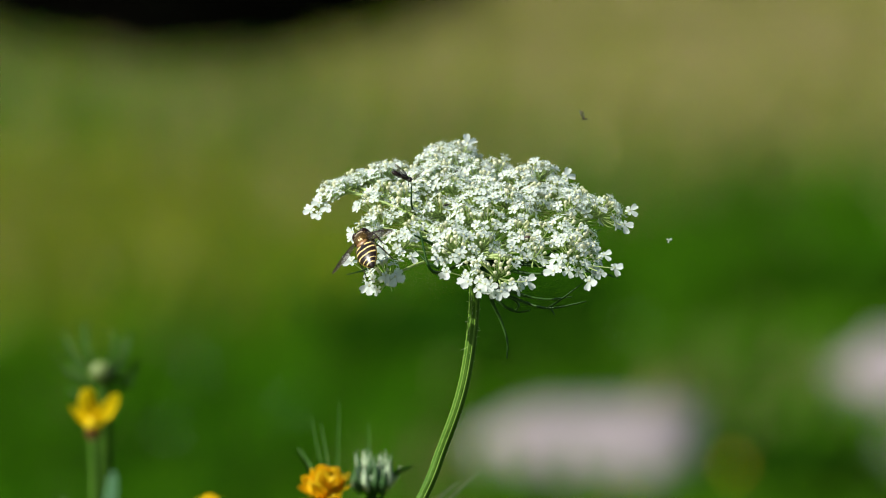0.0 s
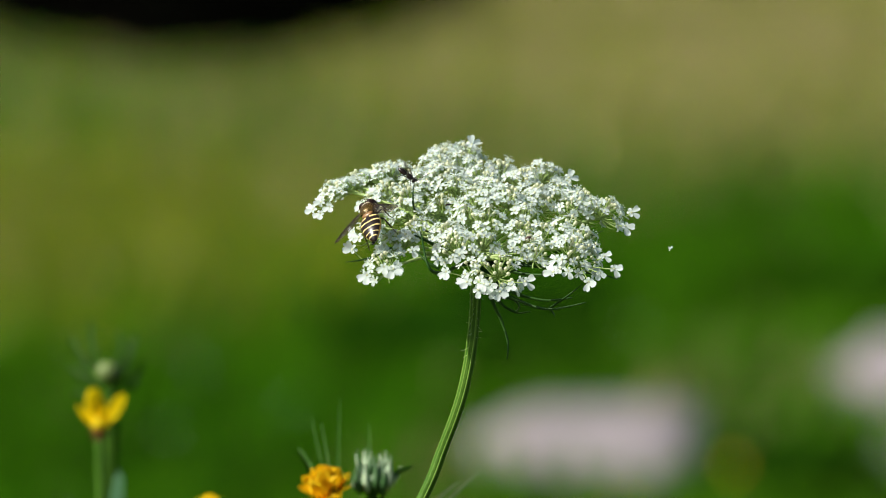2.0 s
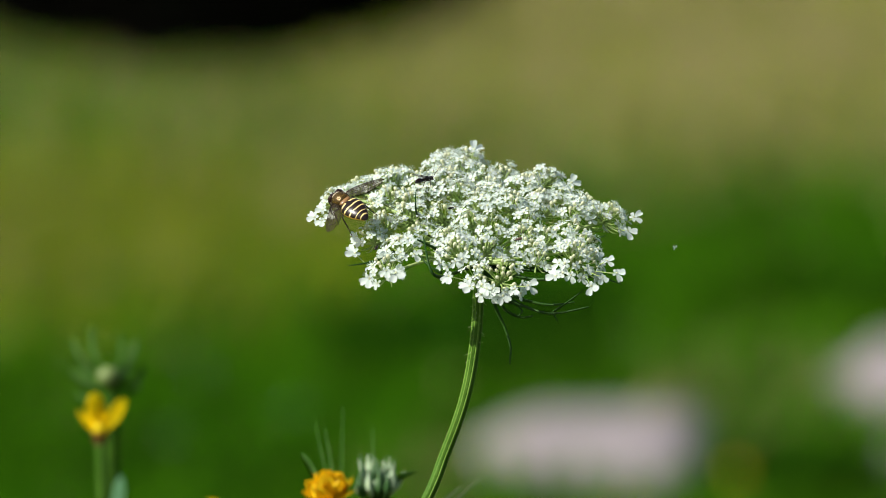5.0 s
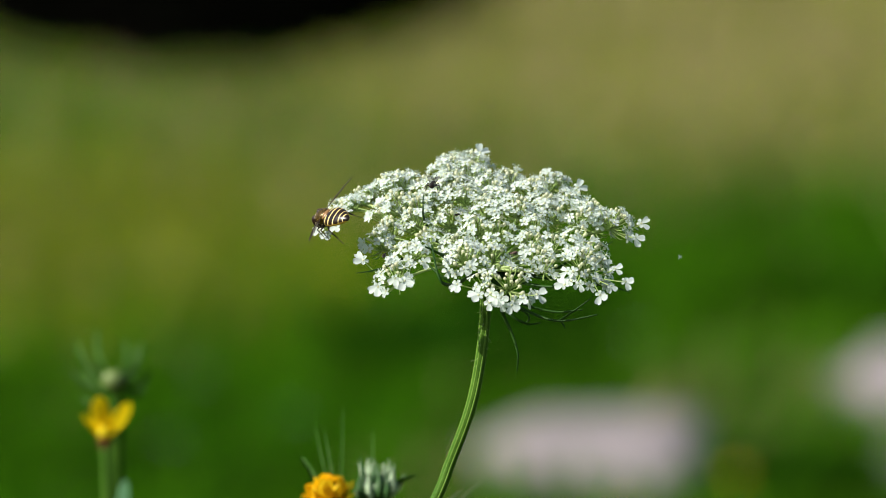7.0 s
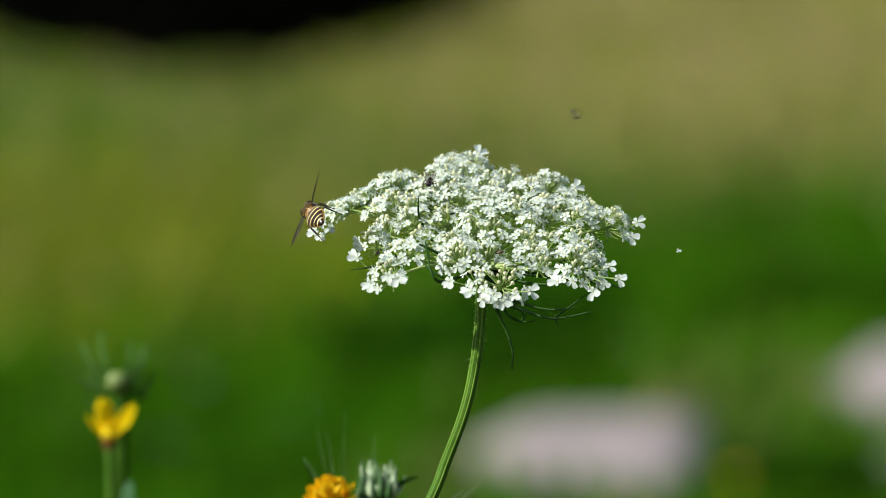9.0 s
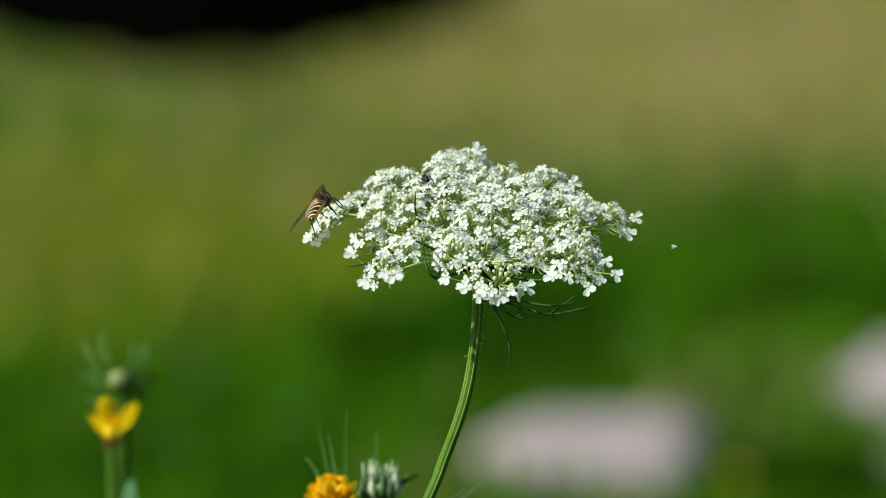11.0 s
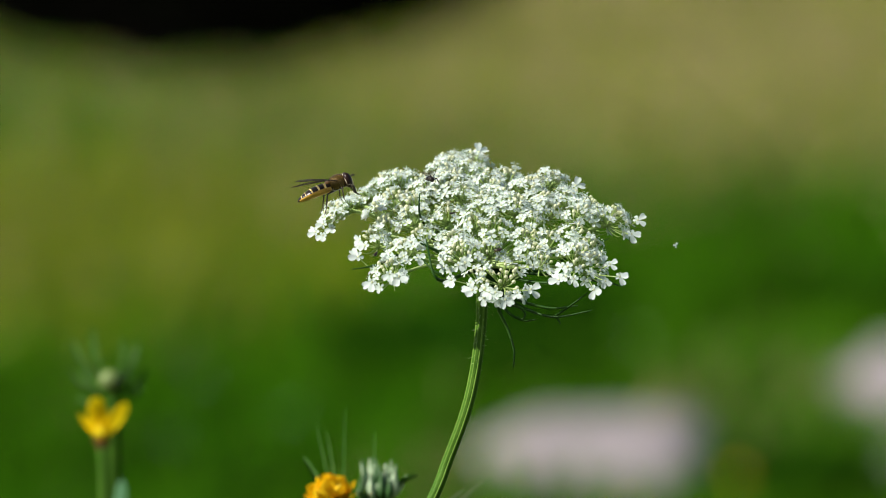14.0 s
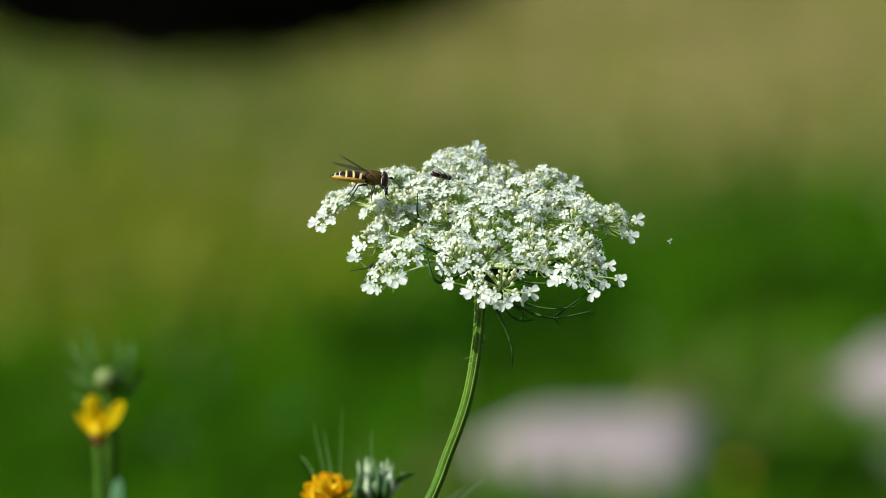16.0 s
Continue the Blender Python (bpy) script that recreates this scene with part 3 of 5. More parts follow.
    # large florets at the rim: mm to the side and up, the way their two long petals point, size
    for u, v, du, dv, size, holder in (
            (-1.9, -6.3, -1.0, -0.55, 1.15, None), (1.4, -6.7, -0.5, -1.0, 0.9, None), (4.4, -8.1, 0.1, -1.0, 1.0, None), (6.7, -6.8, -0.1, -1.0, 0.8, None), (9.3, -6.2, 1.0, -0.1, 1.1, None),
            (0.1, -3.2, -1.0, -0.1, 0.85, None), (14.8, -4.3, -1.0, 0.35, 1.15, None), (17.7, -4.1, -0.2, -1.0, 0.85, None), (21.5, -6.2, 0.25, -1.0, 1.05, None), (23.7, -4.5, 0.3, -1.0, 0.75, None),
            (26.5, -3.7, 0.9, -0.7, 1.0, None), (24.7, -1.3, 1.0, -0.4, 0.9, None), (15.5, -1.8, -1.0, -0.1, 0.9, None), (-5.9, -4.3, -0.4, -1.0, 1.0, None), (-7.4, -1.8, -0.8, -0.6, 0.85, None),
            (-4.6, -1.5, 0.2, -1.0, 0.8, None), (-0.6, 20.9, 0.5, 1.0, 1.15, None), (18.4, 14.2, 1.0, 0.6, 1.05, None), (30.4, 7.3, 1.0, 0.15, 1.0, None), (29.0, 4.6, 0.8, -0.8, 1.0, None),
            (-24.0, 0.1, -0.9, 0.3, 1.1, low), (-21.2, -4.8, -0.6, -0.9, 1.05, low), (-17.9, -3.2, -0.4, -1.0, 0.85, low), (-16.1, -3.7, 0.2, -1.0, 1.1, low), (-12.6, -0.1, 1.0, -0.4, 0.85, low),
            (-31.8, 7.8, -1.0, 0.1, 0.95, wing), (-30.2, 9.2, -0.9, 0.4, 0.95, wing), (-30.4, 7.0, -0.5, -0.9, 0.8, wing), (-28.6, 8.4, -0.3, -0.9, 0.8, wing)):
        home = (hub if holder else Vector((0, 0, 0)))
        place = spot(u, v, v * 1.78 - 6.6) + inside - home
        out = (RIGHT * du + RISE * dv).normalized()
        nod = out * 0.25 + RISE * 0.45 - AWAY * 0.85 + Vector((rnd.uniform(-0.2, 0.2), rnd.uniform(-0.2, 0.2), rnd.uniform(-0.2, 0.2)))
        m = Matrix.Translation(place) @ frame_of(nod, out) @ Matrix.Diagonal((*[size] * 3, 1))
        part("floret", rnd.choice(rim), None, holder or plant, "large white rim floret", m)
        bm = bmesh.new()
        near = min(FRONT_UMBELLETS + BACK_UMBELLETS + WING_UMBELLET + LOW_UMBELLET, key=lambda c: math.hypot(c[0] - u, c[1] * 0.49 - (v - 5.6)))
        back = DISC + (RIGHT * near[0] + DISC_BACK * near[1] - DISC_UP * (3.6 + 2.2 * (near[0] ** 2 + near[1] ** 2) / 1024)) * MM + inside - home
        tube(bm, bend(back, (place + back) / 2 - nod.normalized() * 0.8 * MM, place - nod.normalized() * 0.2 * MM, 5), [0.12 * MM, 0.10 * MM, 0.10 * MM, 0.10 * MM, 0.15 * MM], 5)
        part("pedicel", bm, PEDICEL, holder or plant)

    # thread-like bracts under the umbel
    def bract(points, thick, lobes=(), holder=None):
        bm = bmesh.new()
        home = inside - hub if holder else inside
        line = smooth_line([home + spot(*p) for p in points], 6)
        n = len(line)
        tube(bm, line, [max(0.06, 1.08 * thick * (1 - 0.7 * i / n)) * MM for i in range(n)], 6)
        for lobe in lobes:
            li = smooth_line([home + spot(*p) for p in lobe], 5)
            tube(bm, li, [max(0.05, thick * 0.75 * (1 - 0.8 * i / len(li))) * MM for i in range(len(li))], 5)
        part("bract", bm, BRACT, holder or plant, "thread-like dark green bract")

    bract([(0.3, -2.2, 4.5), (2.2, -6.5, 1), (3.4, -10.6, 2), (5.0, -14.0, 3), (6.2, -18.0, 2), (6.1, -21.4, 2)], 0.50)
    bract([(0.3, -2.2, 4.5), (2.4, -6.8, 1), (5.0, -10.6, 1), (8.0, -12.2, 1), (10.5, -12.0, 0)], 0.48)
    bract([(0.3, -2.2, 4.5), (4.0, -6.6, 0), (8.0, -8.6, -1), (13.5, -9.8, -3), (18.5, -9.3, -5)], 0.42)
    bract([(0.3, -2.2, 4.5), (3.6, -7.0, 0), (7.5, -9.5, -1), (12.0, -11.2, -4), (15.5, -11.4, -6), (21.2, -10.2, -8)], 0.40, [((14.2, -11.3, -5), (17.5, -9.0, -7), (20.6, -6.6, -8)), ((14.0, -11.2, -5), (14.8, -12.2, -5), (15.2, -13.0, -5))])
    bract([(4.0, -9.2, 3), (7.0, -9.6, 1), (8.4, -11.0, 0), (7.6, -12.0, 0), (6.9, -11.4, 0)], 0.26)
    bract([(0.3, -2.2, 4.5), (-3.0, -3.0, 2), (-6.6, -4.4, -9), (-8.6, -4.2, -13), (-9.7, -2.4, -13), (-10.3, 0.5, -11), (-10.8, 3.2, -7)], 0.46)
    bract([(-7.2, -3.7, -10), (-9.2, -2.7, -10), (-10.6, -1.4, -9), (-11.8, -0.1, -8)], 0.34)
    bract([(0.3, -2.2, 4.5), (-7.0, 0.5, 8), (-11.2, 6.4, 11), (-12.2, 8.6, 6), (-12.3, 10.5, 5), (-12.2, 12.6, 9)], 0.34)
    bract([(0.3, -2.2, 4.5), (-7.0, 0.5, -1), (-9.5, 1.6, -3), (-12.0, 2.8, -4)], 0.45)
    bract([(0.3, -2.2, 4.5), (11.0, -2.6, 8), (17.0, 0.2, 10), (24.8, 3.8, 5)], 0.34)
    bract([(0.3, -2.2, 4.5), (9.0, -4.6, -2), (14.0, -4.8, -5), (16.5, -4.2, -6)], 0.42)
    bract([(0.3, -2.2, 4.5), (14, -3.5, -2), (24.0, -4.8, -8), (27.5, -5.8, -9)], 0.34)
    bract([(-16.5, 0.4, -3), (-19.0, -0.8, -5), (-22.0, -1.8, -7), (-25.3, -2.3, -8)], 0.30, holder=low)
    return plant, wing, low


# ---- insects ----
def abdomen_mesh():
    """A flattened oval abdomen, black with yellow bands above and amber below."""
    bm = bmesh.new()
    rings, sides, length = 96, 32, 6.9
    grid = []
    for i in range(rings + 1):
        s = i / rings
        half = 2.3 * (math.sin(math.pi * min(1.0, 0.22 + s * 0.78)) ** 0.62) * (1 - 0.12 * s) + 0.02
        high = 0.58 * half ** 0.8
        seam = 0.05 * max(0.0, math.cos(s * 5 * math.tau)) ** 12
        grid.append([bm.verts.new(Vector((0.7 - s * length, (half - seam) * math.cos(k * math.tau / sides), high * math.sin(k * math.tau / sides) - 0.9 * s * s - 0.1 + 0.1 * math.sin(s * 3))) * MM) for k in range(sides)])
    bands = ((0.13, 0.20), (0.32, 0.392), (0.53, 0.592), (0.745, 0.772), (0.865, 0.888))
    for i in range(rings):
        for k in range(sides):
            f = bm.faces.new((grid[i][k], grid[i + 1][k], grid[i + 1][(k + 1) % sides], grid[i][(k + 1) % sides]))
            s, a = (i + 0.5) / rings, (k + 0.5) * math.tau / sides
            mid = abs(math.cos(a))
            f.material_index = 0
            if math.sin(a) < 0.10:
                f.material_index = 2 if s < 0.95 else 0
            else:
                for j, (lo, hi) in enumerate(bands):
                    arch = 0.035 * (1 - mid) if j in (1, 2) else -0.02 * (1 - mid)
                    if lo + arch < s < hi - 0.25 * (hi - lo) * mid + arch * 0.4 and not (j == 0 and mid < 0.26):
                        f.material_index = 1
    bm.faces.new(grid[0][::-1])
    bm.faces.new(grid[-1])
    return mesh_of("abdomen", bm, [BLACK, YELLOW_BAND, BELLY])


def wing_sheet(length, wide, side):
    """A thin cambered wing that points along +y or -y, with its front edge towards +x."""
    bm = bmesh.new()
    rows, n = [], 16
    for i in range(n + 1):
        s = i / n
        half = wide * (0.16 + 0.84 * math.sin(math.pi * min(1, 0.06 + s * 0.90)) ** 0.75) if s < 0.999 else wide * 0.12
        mid = -wide * 0.30 * math.sin(s * math.pi * 0.9)
        rows.append([bm.verts.new(Vector((mid + half * 0.55 * c - (0.18 * wide * s * s), side * s * length * (1 - 0.02 * c * c), 0.05 * length * (s - s * s) - 0.02 * abs(c) * wide))) for c in (-1, -0.5, 0, 0.5, 1)])
    for one, two in zip(rows, rows[1:]):
        for k in range(4):
            bm.faces.new((one[k], one[k + 1], two[k + 1], two[k]) if side > 0 else (one[k], two[k], two[k + 1], one[k + 1]))
    lines = [[rows[i][4].co.copy() for i in range(n + 1)]]
    lines += [[rows[i][c].co.lerp(rows[i][c + 1].co, f) for i in range(a, b)] for c, f, a, b in ((3, 0.55, 0, n - 2), (3, 0.1, 0, n), (2, 0.3, 0, n), (1, 0.5, 2, n - 3), (0, 0.4, 4, n - 5))]
    lines.append([rows[9][k].co.copy() for k in range(1, 4)])
    lines.append([rows[12][k].co.copy() for k in range(1, 4)])
    bmesh.ops.solidify(bm, geom=bm.faces[:], thickness=0.0035 * length)
    return bm, lines


def add_wing(parent, root, length, wide, side, mat, vein_mat, thick):
    bm, lines = wing_sheet(length, wide, side)
    wing = part("wing", bm, mat, parent, "clear brownish veined wing", Matrix.Translation(root))
    veins = bmesh.new()
    for k, li in enumerate(lines):
        tube(veins, li, thick * (1.6 if k == 0 else 1.0), 4)
    part("vein", veins, vein_mat, wing, "dark wing veins")
    return wing


def add_leg(parent, hip, knee, ankle, toe, thick, mat):
    bm = bmesh.new()
    hip, knee, ankle, toe = (Vector(p) * MM for p in (hip, knee, ankle, toe))
    tube(bm, bend(hip, (hip + knee) / 2 + Vector((0, 0, 0.2 * MM)), knee, 5), [thick * f * MM for f in (0.8, 1.15, 1.1, 0.9, 0.7)], 7)
    tube(bm, bend(knee, (knee + ankle) / 2, ankle, 4), [thick * f * MM for f in (0.7, 0.75, 0.7, 0.55)], 6)
    tube(bm, bend(ankle, (ankle + toe) / 2 - Vector((0, 0, 0.12 * MM)), toe, 6), [thick * f * MM for f in (0.5, 0.42, 0.5, 0.4, 0.45, 0.3)], 6)
    part("leg", bm, mat, parent)


def hoverfly():
    """Head towards +x, back towards +z; the feet stand at z = 0 and the body is 3 mm above them."""
    rnd = random.Random(5)
    fly = tagged(new("hoverfly"), "black and yellow banded hoverfly with brown thorax on the white umbel", "hoverfly")
    up = Vector((0, 0, 3.0 * MM))
    lift = Matrix.Translation(up)
    abdomen = part("abdomen", abdomen_mesh(), None, fly, "flat black abdomen with yellow bands", lift)
    bm = bmesh.new()
    blob(bm, (2.35 * MM, 0, 0.15 * MM), (2.15 * MM, 1.75 * MM, 1.55 * MM), 22, 16, wobble=0.006)
    thorax = part("thorax", bm, BRONZE, fly, "shiny bronze-brown thorax", lift)
    bm = bmesh.new()
    blob(bm, (0.62 * MM, 0, 0.80 * MM), (0.72 * MM, 1.25 * MM, 0.42 * MM), 16, 10)
    part("scutellum", bm, TAN, thorax, "orange-tan scutellum")
    fuzz = bmesh.new()
    for _ in range(240):
        d = Vector((rnd.gauss(0, 1), rnd.gauss(0, 1), rnd.gauss(0.2, 1))).normalized()
        root = Vector((2.35 + d.x * 2.1, d.y * 1.7, 0.15 + d.z * 1.5)) * MM
        out = (Vector((d.x / 2.1, d.y / 1.7, d.z / 1.5)).normalized() + Vector((rnd.uniform(-0.4, 0.4), rnd.uniform(-0.4, 0.4), rnd.uniform(-0.3, 0.3))))
        tube(fuzz, [root, root + out * rnd.uniform(0.15, 0.38) * MM], [0.022 * MM, 0.008 * MM], 3, close=False)
    part("hair", fuzz, FUZZ, thorax, "short tan hair")
    bm = bmesh.new()
    blob(bm, (4.24 * MM, 0, -0.25 * MM), (0.70 * MM, 1.6 * MM, 1.45 * MM), 18, 12)
    head = part("head", bm, BRONZE, fly, "dark brown head", lift)
    bm = bmesh.new()
    blob(bm, (4.90 * MM, 0, -0.65 * MM), (0.46 * MM, 0.75 * MM, 1.05 * MM), 14, 10)
    part("face", bm, FACE, head, "pale yellow face")
    bm = bmesh.new()
    tube(bm, [Vector((3.90, math.cos(k * math.tau / 28) * 1.66, -0.22 + math.sin(k * math.tau / 28) * 1.42)) * MM for k in range(-2, 17)], 0.14 * MM, 6)
    part("collar", bm, COLLAR, head, "pale fringe behind the eyes")
    for side in (1, -1):
        bm = bmesh.new()
        blob(bm, (4.32 * MM, side * 0.84 * MM, -0.18 * MM), (0.84 * MM, 1.08 * MM, 1.58 * MM), 18, 12)
        part("eye", bm, EYE, head, "large dark red-brown eye")
        bm = bmesh.new()
        tube(bm, bend(Vector((5.2, side * 0.18, 0.25)) * MM, Vector((5.6, side * 0.2, 0.43)) * MM, Vector((6.1, side * 0.3, 0.25)) * MM, 5), [0.10 * MM, 0.12 * MM, 0.20 * MM, 0.22 * MM, 0.08 * MM], 7)
        part("antenna", bm, BLACK, head, "short black antenna")
    bm = bmesh.new()
    tube(bm, bend(Vector((4.9, 0, -1.0)) * MM, Vector((5.1, 0, -1.9)) * MM, Vector((4.9, 0, -3.1)) * MM, 6), [0.30 * MM, 0.28 * MM, 0.24 * MM, 0.22 * MM, 0.30 * MM, 0.22 * MM], 8)
    part("proboscis", bm, BLACK, head, "black proboscis reaching into the florets")
    wings = [add_wing(fly, up + Vector((2.1, s * 1.45, 0.85)) * MM, 8.7 * MM, 2.8 * MM, s, WING, LEG, 0.045 * MM) for s in (1, -1)]
    for s in (1, -1):
        add_leg(fly, (3.4, s * 0.8, 1.9), (4.5, s * 2.2, 1.9), (4.9, s * 2.2, 0.0), (5.6, s * 2.1, -0.9), 0.17, LEG)
        add_leg(fly, (2.3, s * 0.9, 1.8), (2.6, s * 2.5, 2.0), (2.1, s * 2.8, 0.1), (2.2, s * 3.1, -0.9), 0.18, LEG)
        add_leg(fly, (1.2, s * 0.8, 1.8), (-0.6, s * 2.5, 1.9), (-1.7, s * 2.9, -0.2), (-2.7, s * 3.3, -1.5), 0.2, LEG)
    return fly, wings, abdomen


def black_wasp():
    """Head towards +x; feet at z = 0."""
    BIG = 1.08 * MM
    wasp = tagged(new("wasp"), "tiny black wasp with smoky folded wings on the florets", "wasp")
    bm = bmesh.new()
    blob(bm, (0.35 * BIG, 0, 1.15 * BIG), (0.75 * BIG, 0.48 * BIG, 0.52 * BIG), 14, 10)
    thorax = part("thorax", bm, BLACK, wasp)
    bm = bmesh.new()
    blob(bm, (1.40 * BIG, 0, 1.05 * BIG), (0.38 * BIG, 0.52 * BIG, 0.42 * BIG), 14, 10)
    head = part("head", bm, BLACK, wasp)
    bm = bmesh.new()
    blob(bm, (-1.25 * BIG, 0, 1.05 * BIG), (1.0 * BIG, 0.48 * BIG, 0.46 * BIG), 16, 10)
    tube(bm, [Vector((-0.1, 0, 1.1)) * BIG, Vector((-0.5, 0, 1.05)) * BIG], [0.16 * BIG, 0.2 * BIG], 6)
    part("abdomen", bm, WASP_RED, wasp, "glossy dark red-brown abdomen")
    for s in (1, -1):
        wing = add_wing(wasp, Vector((0.4, s * 0.3, 1.55)) * BIG, 2.9 * BIG, 1.0 * BIG, s, WASP_WING, BLACK, 0.018 * BIG)
        wing.matrix_basis = Matrix.Translation(Vector((0.4, s * 0.3, 1.55)) * BIG) @ Euler((s * radians(14), 0, s * radians(72))).to_matrix().to_4x4()
        bm = bmesh.new()
        tube(bm, bend(Vector((1.65, s * 0.15, 1.2)) * BIG, Vector((2.3, s * 0.4, 2.2)) * BIG, Vector((3.0, s * 1.0, 3.6)) * BIG, 8), [0.045 * BIG] * 8, 5)
        part("antenna", bm, BLACK, head)
        for hip, knee, ankle, toe in (((0.8, 0.3, 0.8), (1.3, 0.9, 1.1), (1.6, 1.1, 0.4), (1.9, 1.2, 0)), ((0.4, 0.35, 0.75), (0.4, 1.1, 1.1), (0.2, 1.4, 0.4), (0.2, 1.6, 0)),
                                      ((0.0, 0.3, 0.75), (-0.7, 1.0, 1.2), (-1.2, 1.2, 0.4), (-1.6, 1.3, 0))):
            add_leg(wasp, *[(1.08 * p[0], 1.08 * p[1] * s, 1.08 * p[2]) for p in (hip, knee, ankle, toe)], 0.09, BLACK)
    return wasp


def tiny_beetle(label, length, mat):
    """A very small beetle: head towards +x, feet at z = 0, length in mm."""
    k = length * MM / 2
    beetle = tagged(new("beetle"), label, "beetle", "tiny beetles on the umbel")
    bm = bmesh.new()
    blob(bm, (-0.25 * k, 0, 0.42 * k), (0.78 * k, 0.40 * k, 0.34 * k), 12, 8)
    part("wing_case", bm, mat, beetle)
    bm = bmesh.new()
    blob(bm, (0.55 * k, 0, 0.38 * k), (0.28 * k, 0.30 * k, 0.24 * k), 10, 7)
    part("thorax", bm, mat, beetle)
    bm = bmesh.new()
    blob(bm, (0.88 * k, 0, 0.34 * k), (0.18 * k, 0.2 * k, 0.17 * k), 8, 6)
    head = part("head", bm, BLACK, beetle)
    for s in (1, -1):
        bm = bmesh.new()
        tube(bm, bend(Vector((1.0, s * 0.08, 0.42)) * k, Vector((1.25, s * 0.25, 0.6)) * k, Vector((1.4, s * 0.45, 0.5)) * k, 5), 0.04 * k, 4)
        part("antenna", bm, BLACK, head)
        for x in (0.55, 0.15, -0.3):
            bm = bmesh.new()
            tube(bm, bend(Vector((x, s * 0.25, 0.3)) * k, Vector((x + 0.1, s * 0.65, 0.5)) * k, Vector((x * 1.4, s * 0.8, 0)) * k, 5), 0.05 * k, 4)
            part("leg", bm, LEG, beetle)
    return beetle


def gnat():
    fly = tagged(new("gnat"), "tiny dark gnat in flight over the flower", "gnat")
    bm = bmesh.new()
    blob(bm, (0, 0, 0), (0.55 * MM, 0.22 * MM, 0.22 * MM), 10, 7)
    blob(bm, (0.7 * MM, 0, 0), (0.2 * MM, 0.22 * MM, 0.2 * MM), 8, 6)
    part("body", bm, LEG, fly)
    for s in (1, -1):
        bm, _ = wing_sheet(1.9 * MM, 0.7 * MM, s)
        wing = part("wing", bm, GNAT_WING, fly, "pale clear wing", pose(0, 0, 0.2 * MM, s * 58, 0, s * 15))
    return fly


def fleck():
    """A bit of floret that hangs in the air on a strand of spider silk."""
    bit = tagged(new("petal_fleck"), "small white petal fleck hanging on a strand of silk", "petal")
    bm = bmesh.new()
    petal(bm, 0.4, 0.65 * MM, 0.42 * MM, 0.4 * MM)
    petal(bm, 2.7, 0.5 * MM, 0.34 * MM, 0.3 * MM)
    petal(bm, -1.9, 0.6 * MM, 0.24 * MM, 0.3 * MM)
    blob(bm, (0, 0, 0), (0.18 * MM,) * 3, 6, 5)
    part("petal", bm, PETAL, bit, m=pose(0, 0, 0, 80, 0, 0))
    bm = bmesh.new()
    tube(bm, bend((0, 0, 0), (0.1 * MM, 0, 0.8 * MM), (0, 0, 1.6 * MM), 8), 0.002 * MM, 3)
    part("silk_strand", bm, PETAL, bit)
    return bit


# ---- marigolds ----
def ray_petal(length, wide, curl, seed, point=0.0):
    """A long petal; point: how far its tip narrows to a point."""
    rnd = random.Random(seed)
    bm = bmesh.new()
    rows = []
    for s, half in ((0, 0.35), (0.2, 0.7), (0.5, 1.0), (0.8, 0.95), (0.95, 0.6), (1.0, 0.3)):
        half *= 1 - point * max(0.0, s - 0.4) / 0.6
        x, z = s * length * math.cos(curl * s), s * length * math.sin(curl * s)
        rows.append([bm.verts.new((x, c * half * wide / 2, z + 0.10 * wide * c * c + rnd.uniform(-0.02, 0.02) * wide)) for c in (-1, -0.4, 0.4, 1)])
    for one, two in zip(rows, rows[1:]):
        for k in range(3):
            bm.faces.new((one[k], two[k], two[k + 1], one[k + 1]))
    bmesh.ops.solidify(bm, geom=bm.faces[:], thickness=0.25 * MM)
    return bm


def grow_stem(thing, points, radius, name="stem", mat=None, label=""):
    bm = bmesh.new()
    line = smooth_line(points, 7)
    tube(bm, line, [radius * (1.15 - 0.3 * i / len(line)) for i in range(len(line))], 10, 0.05)
    return part(name, bm, mat or HERB_STEM, thing, label)


def strap_leaf(thing, points, wide, mat=None, fine=5):
    line = smooth_line(points, fine)
    n = len(line)
    bm = bmesh.new()
    rows = []
    for i, p in enumerate(line):
        along = (line[min(i + 1, n - 1)] - line[max(i - 1, 0)]).normalized()
        side = along.cross(Vector((0.25, 1, 0.2))).normalized()
        w = wide * (0.25 + math.sin(math.pi * min(1, 0.1 + 0.9 * i / n)) ** 0.8) * (1 if i < n - 1 else 0.1)
        fold = along.cross(side) * w * 0.25
        rows.append([bm.verts.new(p - side * w / 2), bm.verts.new(p + fold), bm.verts.new(p + side * w / 2)])
    for one, two in zip(rows, rows[1:]):
        for k in (0, 1):
            bm.faces.new((one[k], one[k + 1], two[k + 1], two[k]))
    bmesh.ops.solidify(bm, geom=bm.faces[:], thickness=0.2 * MM)
    part("leaf", bm, mat or HERB_LEAF, thing)


